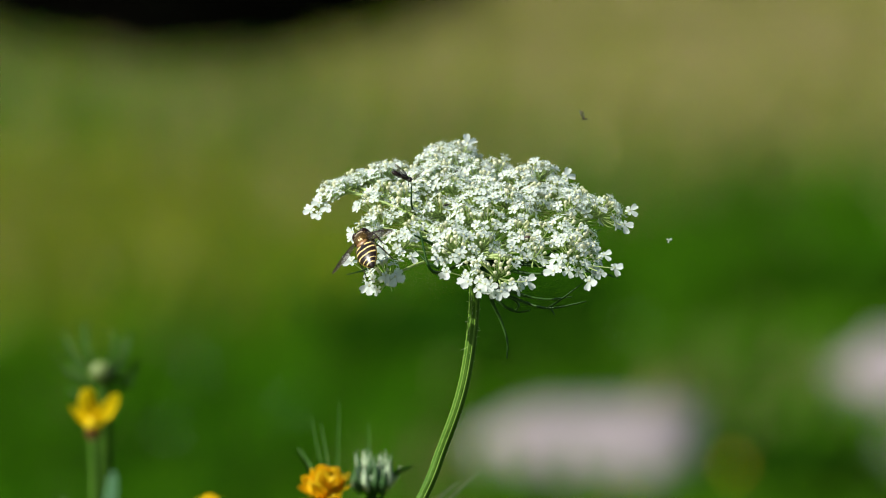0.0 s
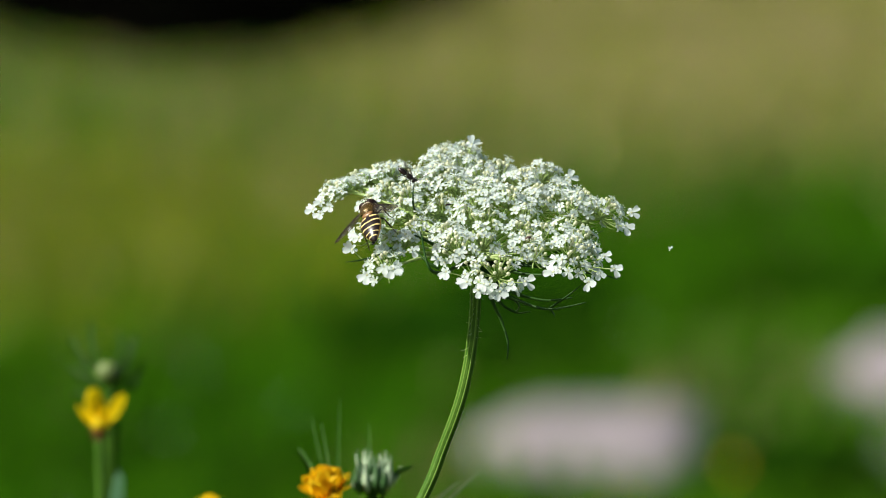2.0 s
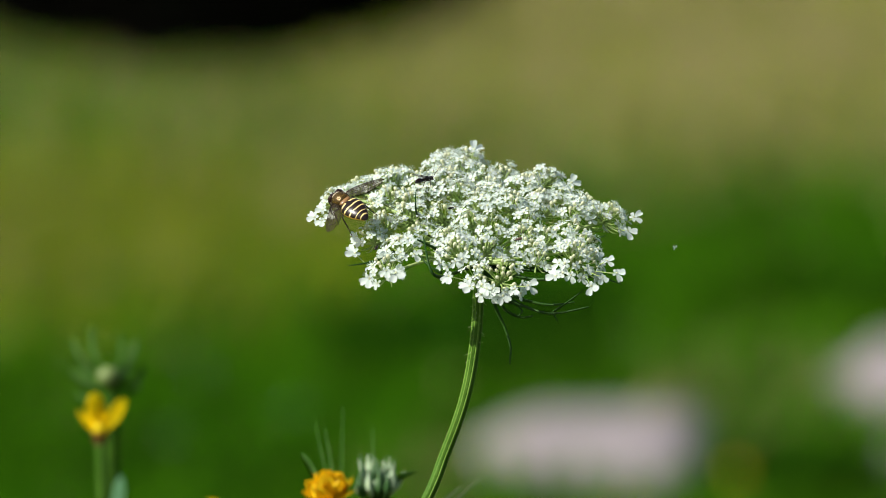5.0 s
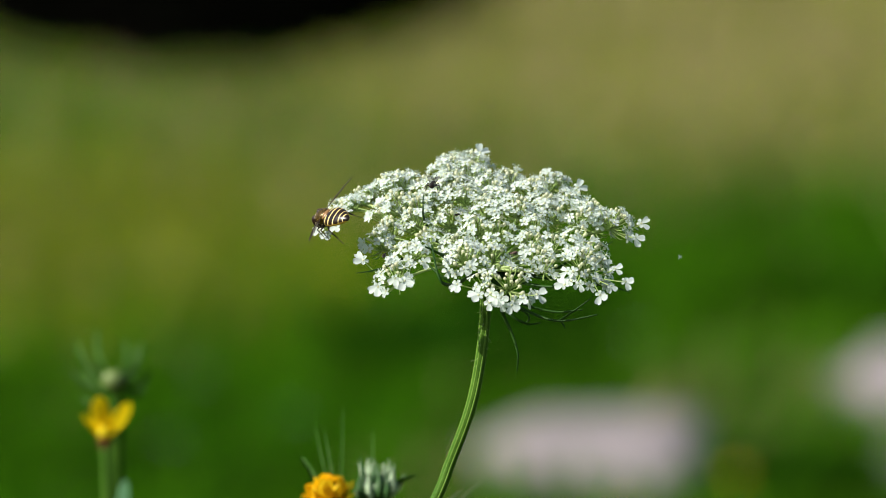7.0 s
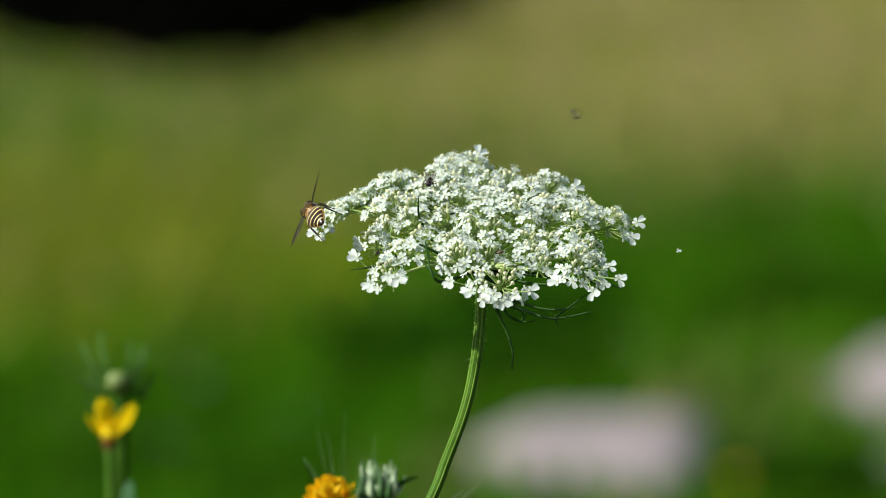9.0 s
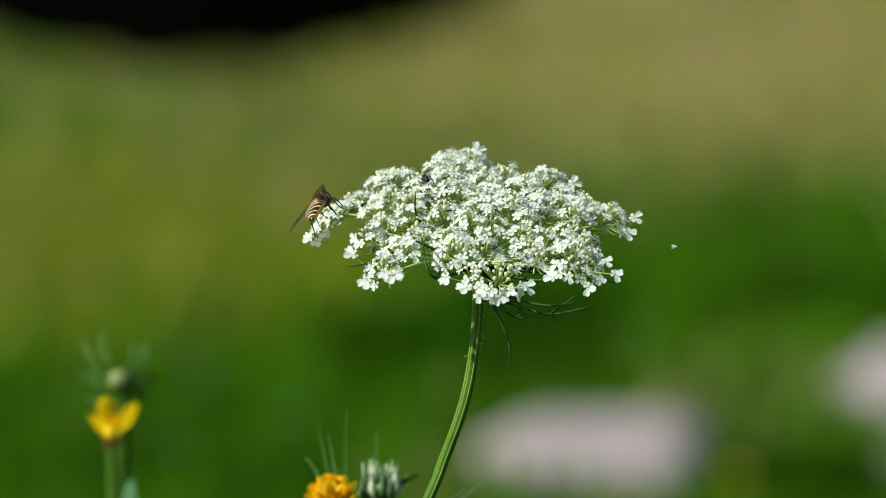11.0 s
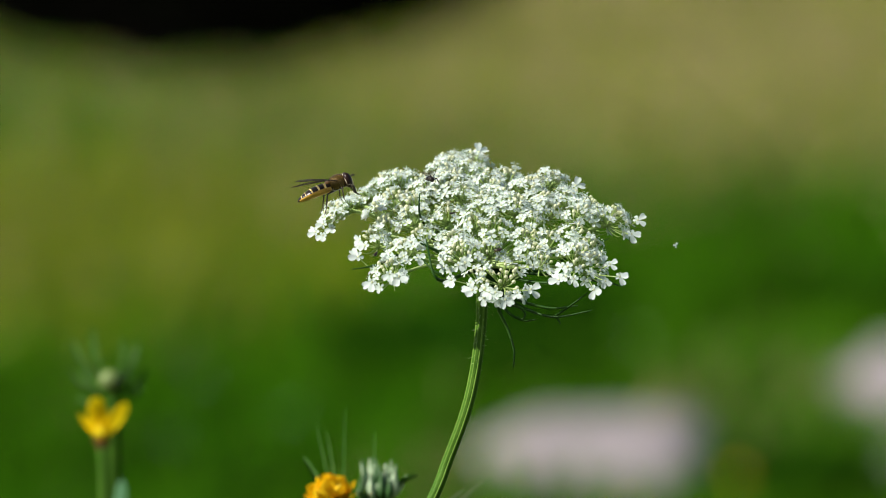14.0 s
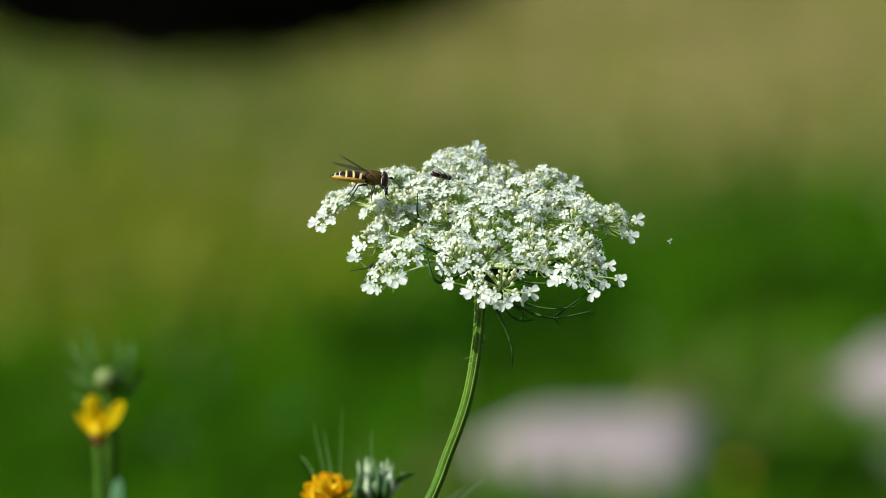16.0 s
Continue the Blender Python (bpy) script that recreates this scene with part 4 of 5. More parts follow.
def sepal_cup(thing, place, radius, high, seed, mat=None, count=11):
    """Narrow upright sepals in a cup."""
    rnd = random.Random(seed)
    bm = bmesh.new()
    blob(bm, place, (radius * 0.8, radius * 0.8, radius * 0.55), 12, 8)
    cup = part("sepal_cup", bm, mat or SEPAL, thing)
    for k in range(count):
        a = k * math.tau / count + rnd.uniform(-0.1, 0.1)
        d = Vector((math.cos(a), math.sin(a), 0))
        bm = bmesh.new()
        tube(bm, bend(place + d * radius * 0.6, place + d * radius * 1.25 + Vector((0, 0, high * 0.4)), place + d * radius * rnd.uniform(0.75, 1.15) + Vector((0, 0, high * rnd.uniform(0.8, 1.15))), 6),
             [radius * f for f in (0.16, 0.22, 0.2, 0.16, 0.1, 0.02)], 5)
        part("sepal", bm, mat or SEPAL, cup)


def yellow_marigold():
    base = Vector((-0.085, 0.23, 0))
    plant = tagged(new("yellow_marigold"), "yellow marigold with few upright petals and a green bud", "flower")
    plant.location = base

    def at(u, v, w):
        return beyond(u, v, w) - base
    flower = at(-73.0, -35.9, 235)
    grow_stem(plant, [Vector((0, 0, -0.02)), Vector((0.002, 0, 0.25)), at(-72.8, -80, 238), at(-72.6, -50, 236), flower], 1.25 * MM, mat=STEM)
    sepal_cup(plant, flower - Vector((0, 0, 0.9 * MM)), 1.6 * MM, 3.4 * MM, 3, DISC_BROWN, 9)
    bm = bmesh.new()
    blob(bm, flower + Vector((0, 0, 2.2 * MM)), (1.8 * MM, 2.0 * MM, 2.2 * MM), 12, 8)
    part("disc", bm, RAY_YELLOW, plant, "yellow flower disc")
    for k, (u, v, w, ln, wd) in enumerate(((-0.24, 1, 0, 9.4, 5.0), (0.60, 0.80, -0.1, 10.2, 3.7), (-0.78, 0.66, 0.3, 7.4, 2.6), (-0.02, 1, 0.4, 6.4, 3.2), (0.15, 1, -0.3, 4.6, 4.0), (0.3, 1, 0.5, 5.4, 4.2), (0.5, 0.8, -0.5, 4.6, 3.0))):
        d = (RIGHT * u + RISE * v + AWAY * w).normalized()
        z = Vector((0.25 - 0.3 * u, -1, 0.3))
        z = (z - d * z.dot(d)).normalized()
        m = Matrix.Translation(flower + Vector((0, 0, 1.0 * MM))) @ Matrix((d, z.cross(d), z)).transposed().to_4x4()
        part("ray_petal", ray_petal(ln * MM, wd * MM, 0.18, k, (0.15, 0.3)[k] if k < 2 else 0.6), RAY_YELLOW, plant, m=m)
    bud = at(-70.9, -25.6, 270)
    grow_stem(plant, [Vector((0.004, 0.006, 0.20)), at(-70.6, -95, 262), at(-70.8, -55, 262), at(-70.8, -36, 266), bud], 1.7 * MM)
    sepal_cup(plant, bud, 2.6 * MM, 3.2 * MM, 9, HERB_STEM, 10)
    bm = bmesh.new()
    blob(bm, bud + Vector((-0.5 * MM, -0.8 * MM, 2.0 * MM)), (2.8 * MM, 2.6 * MM, 2.6 * MM), 14, 10)
    part("bud_head", bm, BUD_GREEN, plant, "closed pale green bud")
    for u, v, u2, v2 in ((-73, -24, -78.6, -16), (-70, -24, -65.8, -16), (-69, -26, -64.4, -21.5), (-72.4, -23, -74.6, -13.5), (-68.8, -25, -67.4, -17), (-73.4, -26, -79, -22), (-73, -27, -76.6, -20), (-69.4, -27, -65.4, -25), (-70.4, -23, -69.2, -15.5), (-72.8, -28, -78, -27)):
        strap_leaf(plant, [at(u, v, 270), at((u + u2) / 2 + 0.9 * (1 if u2 > u else -1), (v + v2) / 2 - 0.6, 273), at(u2, v2, 276)], 1.1 * MM)
    strap_leaf(plant, [at(-71, -60, 240), at(-69.8, -50, 244), at(-69.0, -43, 246)], 2.6 * MM, TEAL_LEAF)
    strap_leaf(plant, [at(-73.5, -60, 236), at(-77.5, -52, 230), at(-79.0, -48, 230)], 1.6 * MM)
    return plant


def orange_marigold():
    base = Vector((-0.032, 0.09, 0))
    plant = tagged(new("orange_marigold"), "orange marigold with a pale green curly seed head", "flower")
    plant.location = base

    def at(u, v, w):
        return beyond(u, v, w) - base
    flower = at(-28.8, -49.6, 95)
    grow_stem(plant, [Vector((0, 0, -0.02)), Vector((0.003, 0, 0.28)), at(-31, -90, 97), flower], 1.3 * MM)
    sepal_cup(plant, flower - Vector((0, 0, 2.4 * MM)), 2.6 * MM, 2.6 * MM, 4, DISC_BROWN, 10)
    rnd = random.Random(31)
    for k in range(34):
        a, steep, ln = k * 137.5, 74 - 66 * (k / 34), rnd.uniform(5.8, 7.6)
        m = Matrix.Translation(flower + Vector((rnd.uniform(-1.4, 1.4), rnd.uniform(-1.4, 1.4), 0.6)) * MM) @ Euler((rnd.uniform(-0.25, 0.25), -radians(steep + rnd.uniform(-14, 14)), radians(a))).to_matrix().to_4x4()
        part("ray_petal", ray_petal(ln * MM, rnd.uniform(3.0, 4.2) * MM, rnd.uniform(0.0, 0.7), k), RAY_ORANGE, plant, m=m)
    bm = bmesh.new()
    blob(bm, flower + Vector((1.7, -3.6, -0.2)) * MM, (1.5 * MM, 1.0 * MM, 1.4 * MM), 12, 8, wobble=0.06)
    part("disc", bm, DISC_BROWN, plant, "dark brown flower disc")
    head = at(-19.9, -45.8, 100)
    grow_stem(plant, [Vector((0.002, 0.002, 0.25)), at(-24, -95, 99), at(-21.2, -62, 100), head], 1.2 * MM)
    bm = bmesh.new()
    blob(bm, head, (3.0 * MM, 3.0 * MM, 2.2 * MM), 14, 10)
    seeds = part("seed_head", bm, HERB_STEM, plant, "pale green seed head of curled seeds")
    for k in range(34):
        r = math.sqrt((k + 0.5) / 34)
        a = k * 2.4
        d = Vector((math.cos(a) * r, math.sin(a) * r, 0))
        root = head + d * 3.2 * MM + Vector((0, 0, (1.2 - 2.6 * r * r) * MM))
        bm = bmesh.new()
        tube(bm, bend(root, root + d * 2.2 * MM + Vector((0, 0, 1.6 * MM)), root + d * rnd.uniform(-0.4, 2.8) * MM + Vector((rnd.uniform(-1.8, 1.8), rnd.uniform(-1.8, 1.8), 0)) * MM + Vector((0, 0, rnd.uniform(2.2, 7.4) * MM)), 6), [f * MM * rnd.uniform(1.1, 1.7) for f in (0.36, 0.52, 0.56, 0.46, 0.24, 0.04)], 7)
        part("seed", bm, SEED, seeds)
    for pts, w in (([(-29, -52, 98), (-31.9, -43.0, 100), (-34.6, -38.6, 102)], 1.2), ([(-28, -52, 100), (-28.6, -42, 104), (-30, -33.5, 106)], 0.4), ([(-27, -52, 102), (-26.6, -40, 110), (-26.4, -29, 114)], 0.35),
                   ([(-19, -50, 98), (-15.8, -44.0, 100), (-12.0, -42.2, 102)], 0.9), ([(-20, -46, 104), (-20.6, -38, 108), (-20.6, -33.5, 112)], 0.25), ([(-27, -50, 104), (-29.8, -42, 110), (-32.0, -32, 114)], 0.35)):
        strap_leaf(plant, [at(*p) for p in pts], w * MM)
    return plant


def low_marigold():
    base = Vector((-0.06, 0.15, 0))
    plant = tagged(new("low_marigold"), "low yellow marigold half hidden below the taller stems", "flower")
    plant.location = base
    flower = beyond(-51.8, -52.5, 150) - base
    grow_stem(plant, [Vector((0, 0, -0.02)), Vector((0.002, 0, 0.3)), flower], 1.2 * MM)
    sepal_cup(plant, flower, 2.2 * MM, 2.4 * MM, 14, SEPAL, 9)
    for k in range(12):
        m = Matrix.Translation(flower + Vector((0, 0, 0.8 * MM))) @ Euler((0, -radians(35 + 25 * (k % 2)), radians(k * 30))).to_matrix().to_4x4()
        part("ray_petal", ray_petal(4.6 * MM, 2.4 * MM, 0.3, k), RAY_YELLOW, plant, m=m)


def grass_tuft():
    tuft = tagged(new("grass_blade_tuft"), "few long grey-green grass blades beside the carrot stem", "grass")
    base = Vector((-0.035, 0.09, 0))
    tuft.location = base
    for pts, w in (([(-17, -60, 86), (-8.6, -48.8, 88), (-2.6, -44.8, 90)], 1.0), ([(-15, -60, 96), (-5.6, -48.2, 98), (0.4, -43.6, 100)], 0.9)):
        root, first, mid, tip = Vector((0, 0, -0.01)), *[beyond(*p) - base for p in pts]
        strap_leaf(tuft, [root.lerp(first, k / 5) for k in range(5)] + bend(first, mid, tip, 8), w * MM, SEPAL, 1)


ground()
for k, corners in enumerate(STONES):
    flagstone(corners, 0.01, 50 + k)
grass("green_grass", "lush green meadow grass", GRASS, 45000, lambda x, y: 0 if on_stone(x, y) else (1 - dryness(x, y)) * (1 - 0.85 * sunny(x, y)) * (1 - 0.5 * trodden(x, y)), 0.04, 1)
grass("dry_grass", "dry straw-coloured mown grass", GRASS_DRY, 44000, lambda x, y: 0 if on_stone(x, y) else dryness(x, y) * 0.85 + 0.02 + 0.14 * trodden(x, y), 0.035, 2)
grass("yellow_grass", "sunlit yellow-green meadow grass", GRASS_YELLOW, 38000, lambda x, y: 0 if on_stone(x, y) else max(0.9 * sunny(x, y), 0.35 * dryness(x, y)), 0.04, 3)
for k, (x, y, size) in enumerate(((0.018, 3.56, 0.030), (0.185, 3.52, 0.034), (0.205, 3.64, 0.055), (0.225, 3.60, 0.06), (0.31, 3.55, 0.04))):
    weed_clump(x, y, size, 260, 61 + k, "leafy dark green weed beside the flagstones", WEED)
for k, (x, y, size) in enumerate(((0.028, 4.199, 0.05), (0.065, 4.228, 0.04), (0.293, 4.525, 0.06), (0.217, 4.542, 0.04), (0.208, 3.687, 0.045), (0.228, 3.70, 0.045), (0.02, 4.184, 0.06), (0.052, 4.155, 0.06), (-0.20, 3.72, 0.045), (-0.04, 4.28, 0.06), (-0.12, 3.60, 0.045), (0.06, 4.42, 0.07), (-0.33, 3.78, 0.04))):
    weed_clump(x, y, size, 330, 71 + k, "leafy dark green weed in the meadow grass", WEED)
for k, (x, y, size) in enumerate(((-0.255, 4.041, 1.6), (-0.17, 3.927, 1.8), (-0.182, 3.635, 1.7), (-0.11, 3.753, 1.5), (0.127, 4.133, 1.5), (0.172, 3.479, 3.6), (0.105, 3.34, 2.8))):
    meadow_flower(x, y, size, 90 + k, RAY_ORANGE if k > 4 else PETAL)
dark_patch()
meadow_grass()
CARROT, WING_PART, LOW_PART = wild_carrot()
HOVERFLY, FLY_WINGS, ABDOMEN = hoverfly()
WASP, GNAT, FLECK = black_wasp(), gnat(), fleck()
BEETLES = (tiny_beetle("tiny black beetle low on the white umbel", 1.5, BLACK), tiny_beetle("tiny brown beetle between the florets", 1.7, BEETLE_BROWN), tiny_beetle("tiny slate-black beetle on the white florets", 1.2, BLACK))
YELLOW, ORANGE = yellow_marigold(), orange_marigold()
low_marigold()
grass_tuft()


def motions():
    # sway of the plants in the wind
    sway = [
        (0, pose(-0.02975, -0.00003, -0.00011, 0.06, -0.13, 1.34)),
        (0.5, pose(-0.03154, 0.00440, -0.00026, 0.46, 0.03, 0.74)),
        (1, pose(-0.03594, -0.01061, 0.00059, -1.02, 0.53, -0.09)),
        (1.5, pose(-0.03342, 0.00392, -0.00020, 0.40, 0.23, 0.38)),
        (2, pose(-0.03248, -0.00199, -0.00006, -0.17, 0.15, 0.32)),
        (2.5, pose(-0.02741, -0.00506, 0.00022, -0.49, -0.44, 0.03)),
        (3, pose(-0.03158, -0.00152, 0.00004, -0.15, 0.07, -0.01)),
        (3.5, pose(-0.02892, 0.00023, -0.00008, 0.05, -0.25, 0.66)),
        (4, pose(-0.02949, -0.00449, -0.00006, -0.41, -0.21, 0.33)),
        (6.5, pose(-0.03566, 0.00108, 0.00010, 0.14, 0.61, 0.58)),
        (7, pose(-0.03341, 0.00808, -0.00040, 0.84, 0.36, 1.10)),
        (7.5, pose(-0.02943, 0.00431, -0.00013, 0.41, -0.16, 0.00)),
        (8, pose(-0.02905, 0.00977, -0.00054, 0.97, -0.17, 0.59)),
        (8.5, pose(-0.03000, 0.00259, -0.00004, 0.18, -0.16, -1.30)),
        (9, pose(-0.03315, -0.00303, 0.00015, -0.30, 0.25, -0.22)),
        (11.5, pose(-0.02913, -0.00443, 0.00041, -0.48, -0.23, -0.98)),
        (12, pose(-0.02884, -0.00461, 0.00035, -0.50, -0.25, -1.07)),
        (12.5, pose(-0.02907, 0.00015, 0.00005, -0.01, -0.24, -0.55)),
        (13, pose(-0.02999, -0.00407, 0.00025, -0.37, -0.10, 0.42)),
        (13.5, pose(-0.03611, -0.00552, 0.00045, -0.59, 0.52, -1.04)),
        (14, pose(-0.03101, -0.00109, 0.00001, -0.11, 0.04, -0.09)),
        (14.5, pose(-0.02860, 0.00054, 0.00003, 0.03, -0.28, -0.52)),
        (15, pose(-0.02909, -0.00259, 0.00024, -0.30, -0.24, -0.95)),
        (15.5, pose(-0.03115, 0.00388, -0.00003, 0.38, 0.03, 0.13)),
        (16, pose(-0.03107, 0.01084, -0.00027, 1.05, 0.01, 0.19)),
    ]
    walk(CARROT, sway)
    walk(YELLOW, [
        (0, pose(-0.08500, 0.23000, 0.00000, 0.00, -0.18, 0.00)),
        (0.5, pose(-0.08500, 0.23000, 0.00000, 0.00, 0.12, 0.00)),
        (1, pose(-0.08500, 0.23000, 0.00000, 0.00, 0.17, 0.00)),
        (1.5, pose(-0.08500, 0.23000, 0.00000, 0.00, 0.19, 0.00)),
        (2, pose(-0.08500, 0.23000, 0.00000, 0.00, -0.03, 0.00)),
        (2.5, pose(-0.08500, 0.23000, 0.00000, 0.00, -0.04, 0.00)),
        (3, pose(-0.08500, 0.23000, 0.00000, 0.00, -0.03, 0.00)),
        (3.5, pose(-0.08500, 0.23000, 0.00000, 0.00, -0.14, 0.00)),
        (4, pose(-0.08500, 0.23000, 0.00000, 0.00, -0.05, 0.00)),
        (6.5, pose(-0.08500, 0.23000, 0.00000, 0.00, -0.10, 0.00)),
        (7, pose(-0.08500, 0.23000, 0.00000, 0.00, 0.04, 0.00)),
        (7.5, pose(-0.08500, 0.23000, 0.00000, 0.00, 0.03, 0.00)),
        (8, pose(-0.08500, 0.23000, 0.00000, 0.00, 0.15, 0.00)),
        (8.5, pose(-0.08500, 0.23000, 0.00000, 0.00, 0.31, 0.00)),
        (9, pose(-0.08500, 0.23000, 0.00000, 0.00, 0.14, 0.00)),
        (11.5, pose(-0.08500, 0.23000, 0.00000, 0.00, 0.16, 0.00)),
        (12, pose(-0.08500, 0.23000, 0.00000, 0.00, -0.01, 0.00)),
        (12.5, pose(-0.08500, 0.23000, 0.00000, 0.00, 0.02, 0.00)),
        (13, pose(-0.08500, 0.23000, 0.00000, 0.00, 0.11, 0.00)),
        (13.5, pose(-0.08500, 0.23000, 0.00000, 0.00, 0.12, 0.00)),
        (14, pose(-0.08500, 0.23000, 0.00000, 0.00, -0.07, 0.00)),
        (14.5, pose(-0.08500, 0.23000, 0.00000, 0.00, 0.18, 0.00)),
        (15, pose(-0.08500, 0.23000, 0.00000, 0.00, 0.07, 0.00)),
        (15.5, pose(-0.08500, 0.23000, 0.00000, 0.00, -0.16, 0.00)),
        (16, pose(-0.08500, 0.23000, 0.00000, 0.00, -0.16, 0.00)),
    ])
    walk(ORANGE, [
        (0, pose(-0.03200, 0.09000, 0.00000, 0.00, -0.02, 0.00)),
        (0.5, pose(-0.03200, 0.09000, 0.00000, 0.00, -0.06, 0.00)),
        (1, pose(-0.03200, 0.09000, 0.00000, 0.00, 0.03, 0.00)),
        (1.5, pose(-0.03200, 0.09000, 0.00000, 0.00, -0.03, 0.00)),
        (2, pose(-0.03200, 0.09000, 0.00000, 0.00, -0.01, 0.00)),
        (2.5, pose(-0.03200, 0.09000, 0.00000, 0.00, 0.00, 0.00)),
        (3, pose(-0.03200, 0.09000, 0.00000, 0.00, 0.06, 0.00)),
        (3.5, pose(-0.03200, 0.09000, 0.00000, 0.00, 0.02, 0.00)),
        (4, pose(-0.03200, 0.09000, 0.00000, 0.00, -0.02, 0.00)),
        (6.5, pose(-0.03200, 0.09000, 0.00000, 0.00, 0.06, 0.00)),
        (7, pose(-0.03200, 0.09000, 0.00000, 0.00, -0.00, 0.00)),
        (7.5, pose(-0.03200, 0.09000, 0.00000, 0.00, 0.01, 0.00)),
        (8, pose(-0.03200, 0.09000, 0.00000, 0.00, -0.03, 0.00)),
        (8.5, pose(-0.03200, 0.09000, 0.00000, 0.00, -0.02, 0.00)),
        (9, pose(-0.03200, 0.09000, 0.00000, 0.00, 0.03, 0.00)),
        (11.5, pose(-0.03200, 0.09000, 0.00000, 0.00, 0.04, 0.00)),
        (12, pose(-0.03200, 0.09000, 0.00000, 0.00, 0.02, 0.00)),
        (12.5, pose(-0.03200, 0.09000, 0.00000, 0.00, -0.01, 0.00)),
        (13, pose(-0.03200, 0.09000, 0.00000, 0.00, 0.03, 0.00)),
        (13.5, pose(-0.03200, 0.09000, 0.00000, 0.00, 0.01, 0.00)),
        (14, pose(-0.03200, 0.09000, 0.00000, 0.00, 0.01, 0.00)),
        (14.5, pose(-0.03200, 0.09000, 0.00000, 0.00, -0.01, 0.00)),
        (15, pose(-0.03200, 0.09000, 0.00000, 0.00, 0.03, 0.00)),
        (15.5, pose(-0.03200, 0.09000, 0.00000, 0.00, -0.01, 0.00)),
        (16, pose(-0.03200, 0.09000, 0.00000, 0.00, -0.06, 0.00)),
    ])
    # umbellets that bend under the hoverfly's weight
    walk(WING_PART, [
        (0, pose(0.03130, 0.00375, 0.59773, 0.00, -0.00, 0.00)),
        (4, pose(0.03130, 0.00375, 0.59773, 0.00, -0.00, 0.00)),
        (4.2, pose(0.03130, 0.00375, 0.59773, -0.00, -0.30, 0.04)),
        (6.5, pose(0.03130, 0.00375, 0.59773, -0.00, -1.59, 0.20)),
        (7, pose(0.03130, 0.00375, 0.59773, -0.01, -3.57, 0.44)),
        (7.5, pose(0.03130, 0.00375, 0.59773, -0.01, -3.57, 0.44)),
        (8, pose(0.03130, 0.00375, 0.59773, -0.03, -4.96, 0.61)),
        (8.5, pose(0.03130, 0.00375, 0.59773, -0.02, -4.66, 0.57)),
        (9, pose(0.03130, 0.00375, 0.59773, -0.02, -4.57, 0.56)),
        (11.5, pose(0.03130, 0.00375, 0.59773, -0.06, -7.74, 0.96)),
        (12, pose(0.03130, 0.00375, 0.59773, -0.05, -6.65, 0.82)),
        (12.5, pose(0.03130, 0.00375, 0.59773, -0.02, -4.57, 0.56)),
        (13, pose(0.03130, 0.00375, 0.59773, -0.02, -4.57, 0.56)),
        (13.5, pose(0.03130, 0.00375, 0.59773, -0.01, -2.88, 0.35)),
        (14, pose(0.03130, 0.00375, 0.59773, -0.03, -4.96, 0.61)),
        (14.5, pose(0.03130, 0.00375, 0.59773, -0.02, -4.76, 0.59)),
        (15, pose(0.03130, 0.00375, 0.59773, -0.01, -3.18, 0.39)),
        (15.5, pose(0.03130, 0.00375, 0.59773, -0.01, -3.37, 0.41)),
        (16, pose(0.03130, 0.00375, 0.59773, -0.00, -1.79, 0.22)),
    ])
    walk(LOW_PART, [
        (0, pose(0.03130, 0.00375, 0.59773, -0.03, -5.56, 0.68)),
        (0.5, pose(0.03130, 0.00375, 0.59773, -0.03, -5.06, 0.62)),
        (1, pose(0.03130, 0.00375, 0.59773, -0.02, -3.77, 0.46)),
        (1.5, pose(0.03130, 0.00375, 0.59773, -0.01, -2.58, 0.32)),
        (2, pose(0.03130, 0.00375, 0.59773, -0.00, -0.40, 0.05)),
        (2.5, pose(0.03130, 0.00375, 0.59773, 0.00, -0.00, 0.00)),
        (16, pose(0.03130, 0.00375, 0.59773, 0.00, -0.00, 0.00)),
    ])
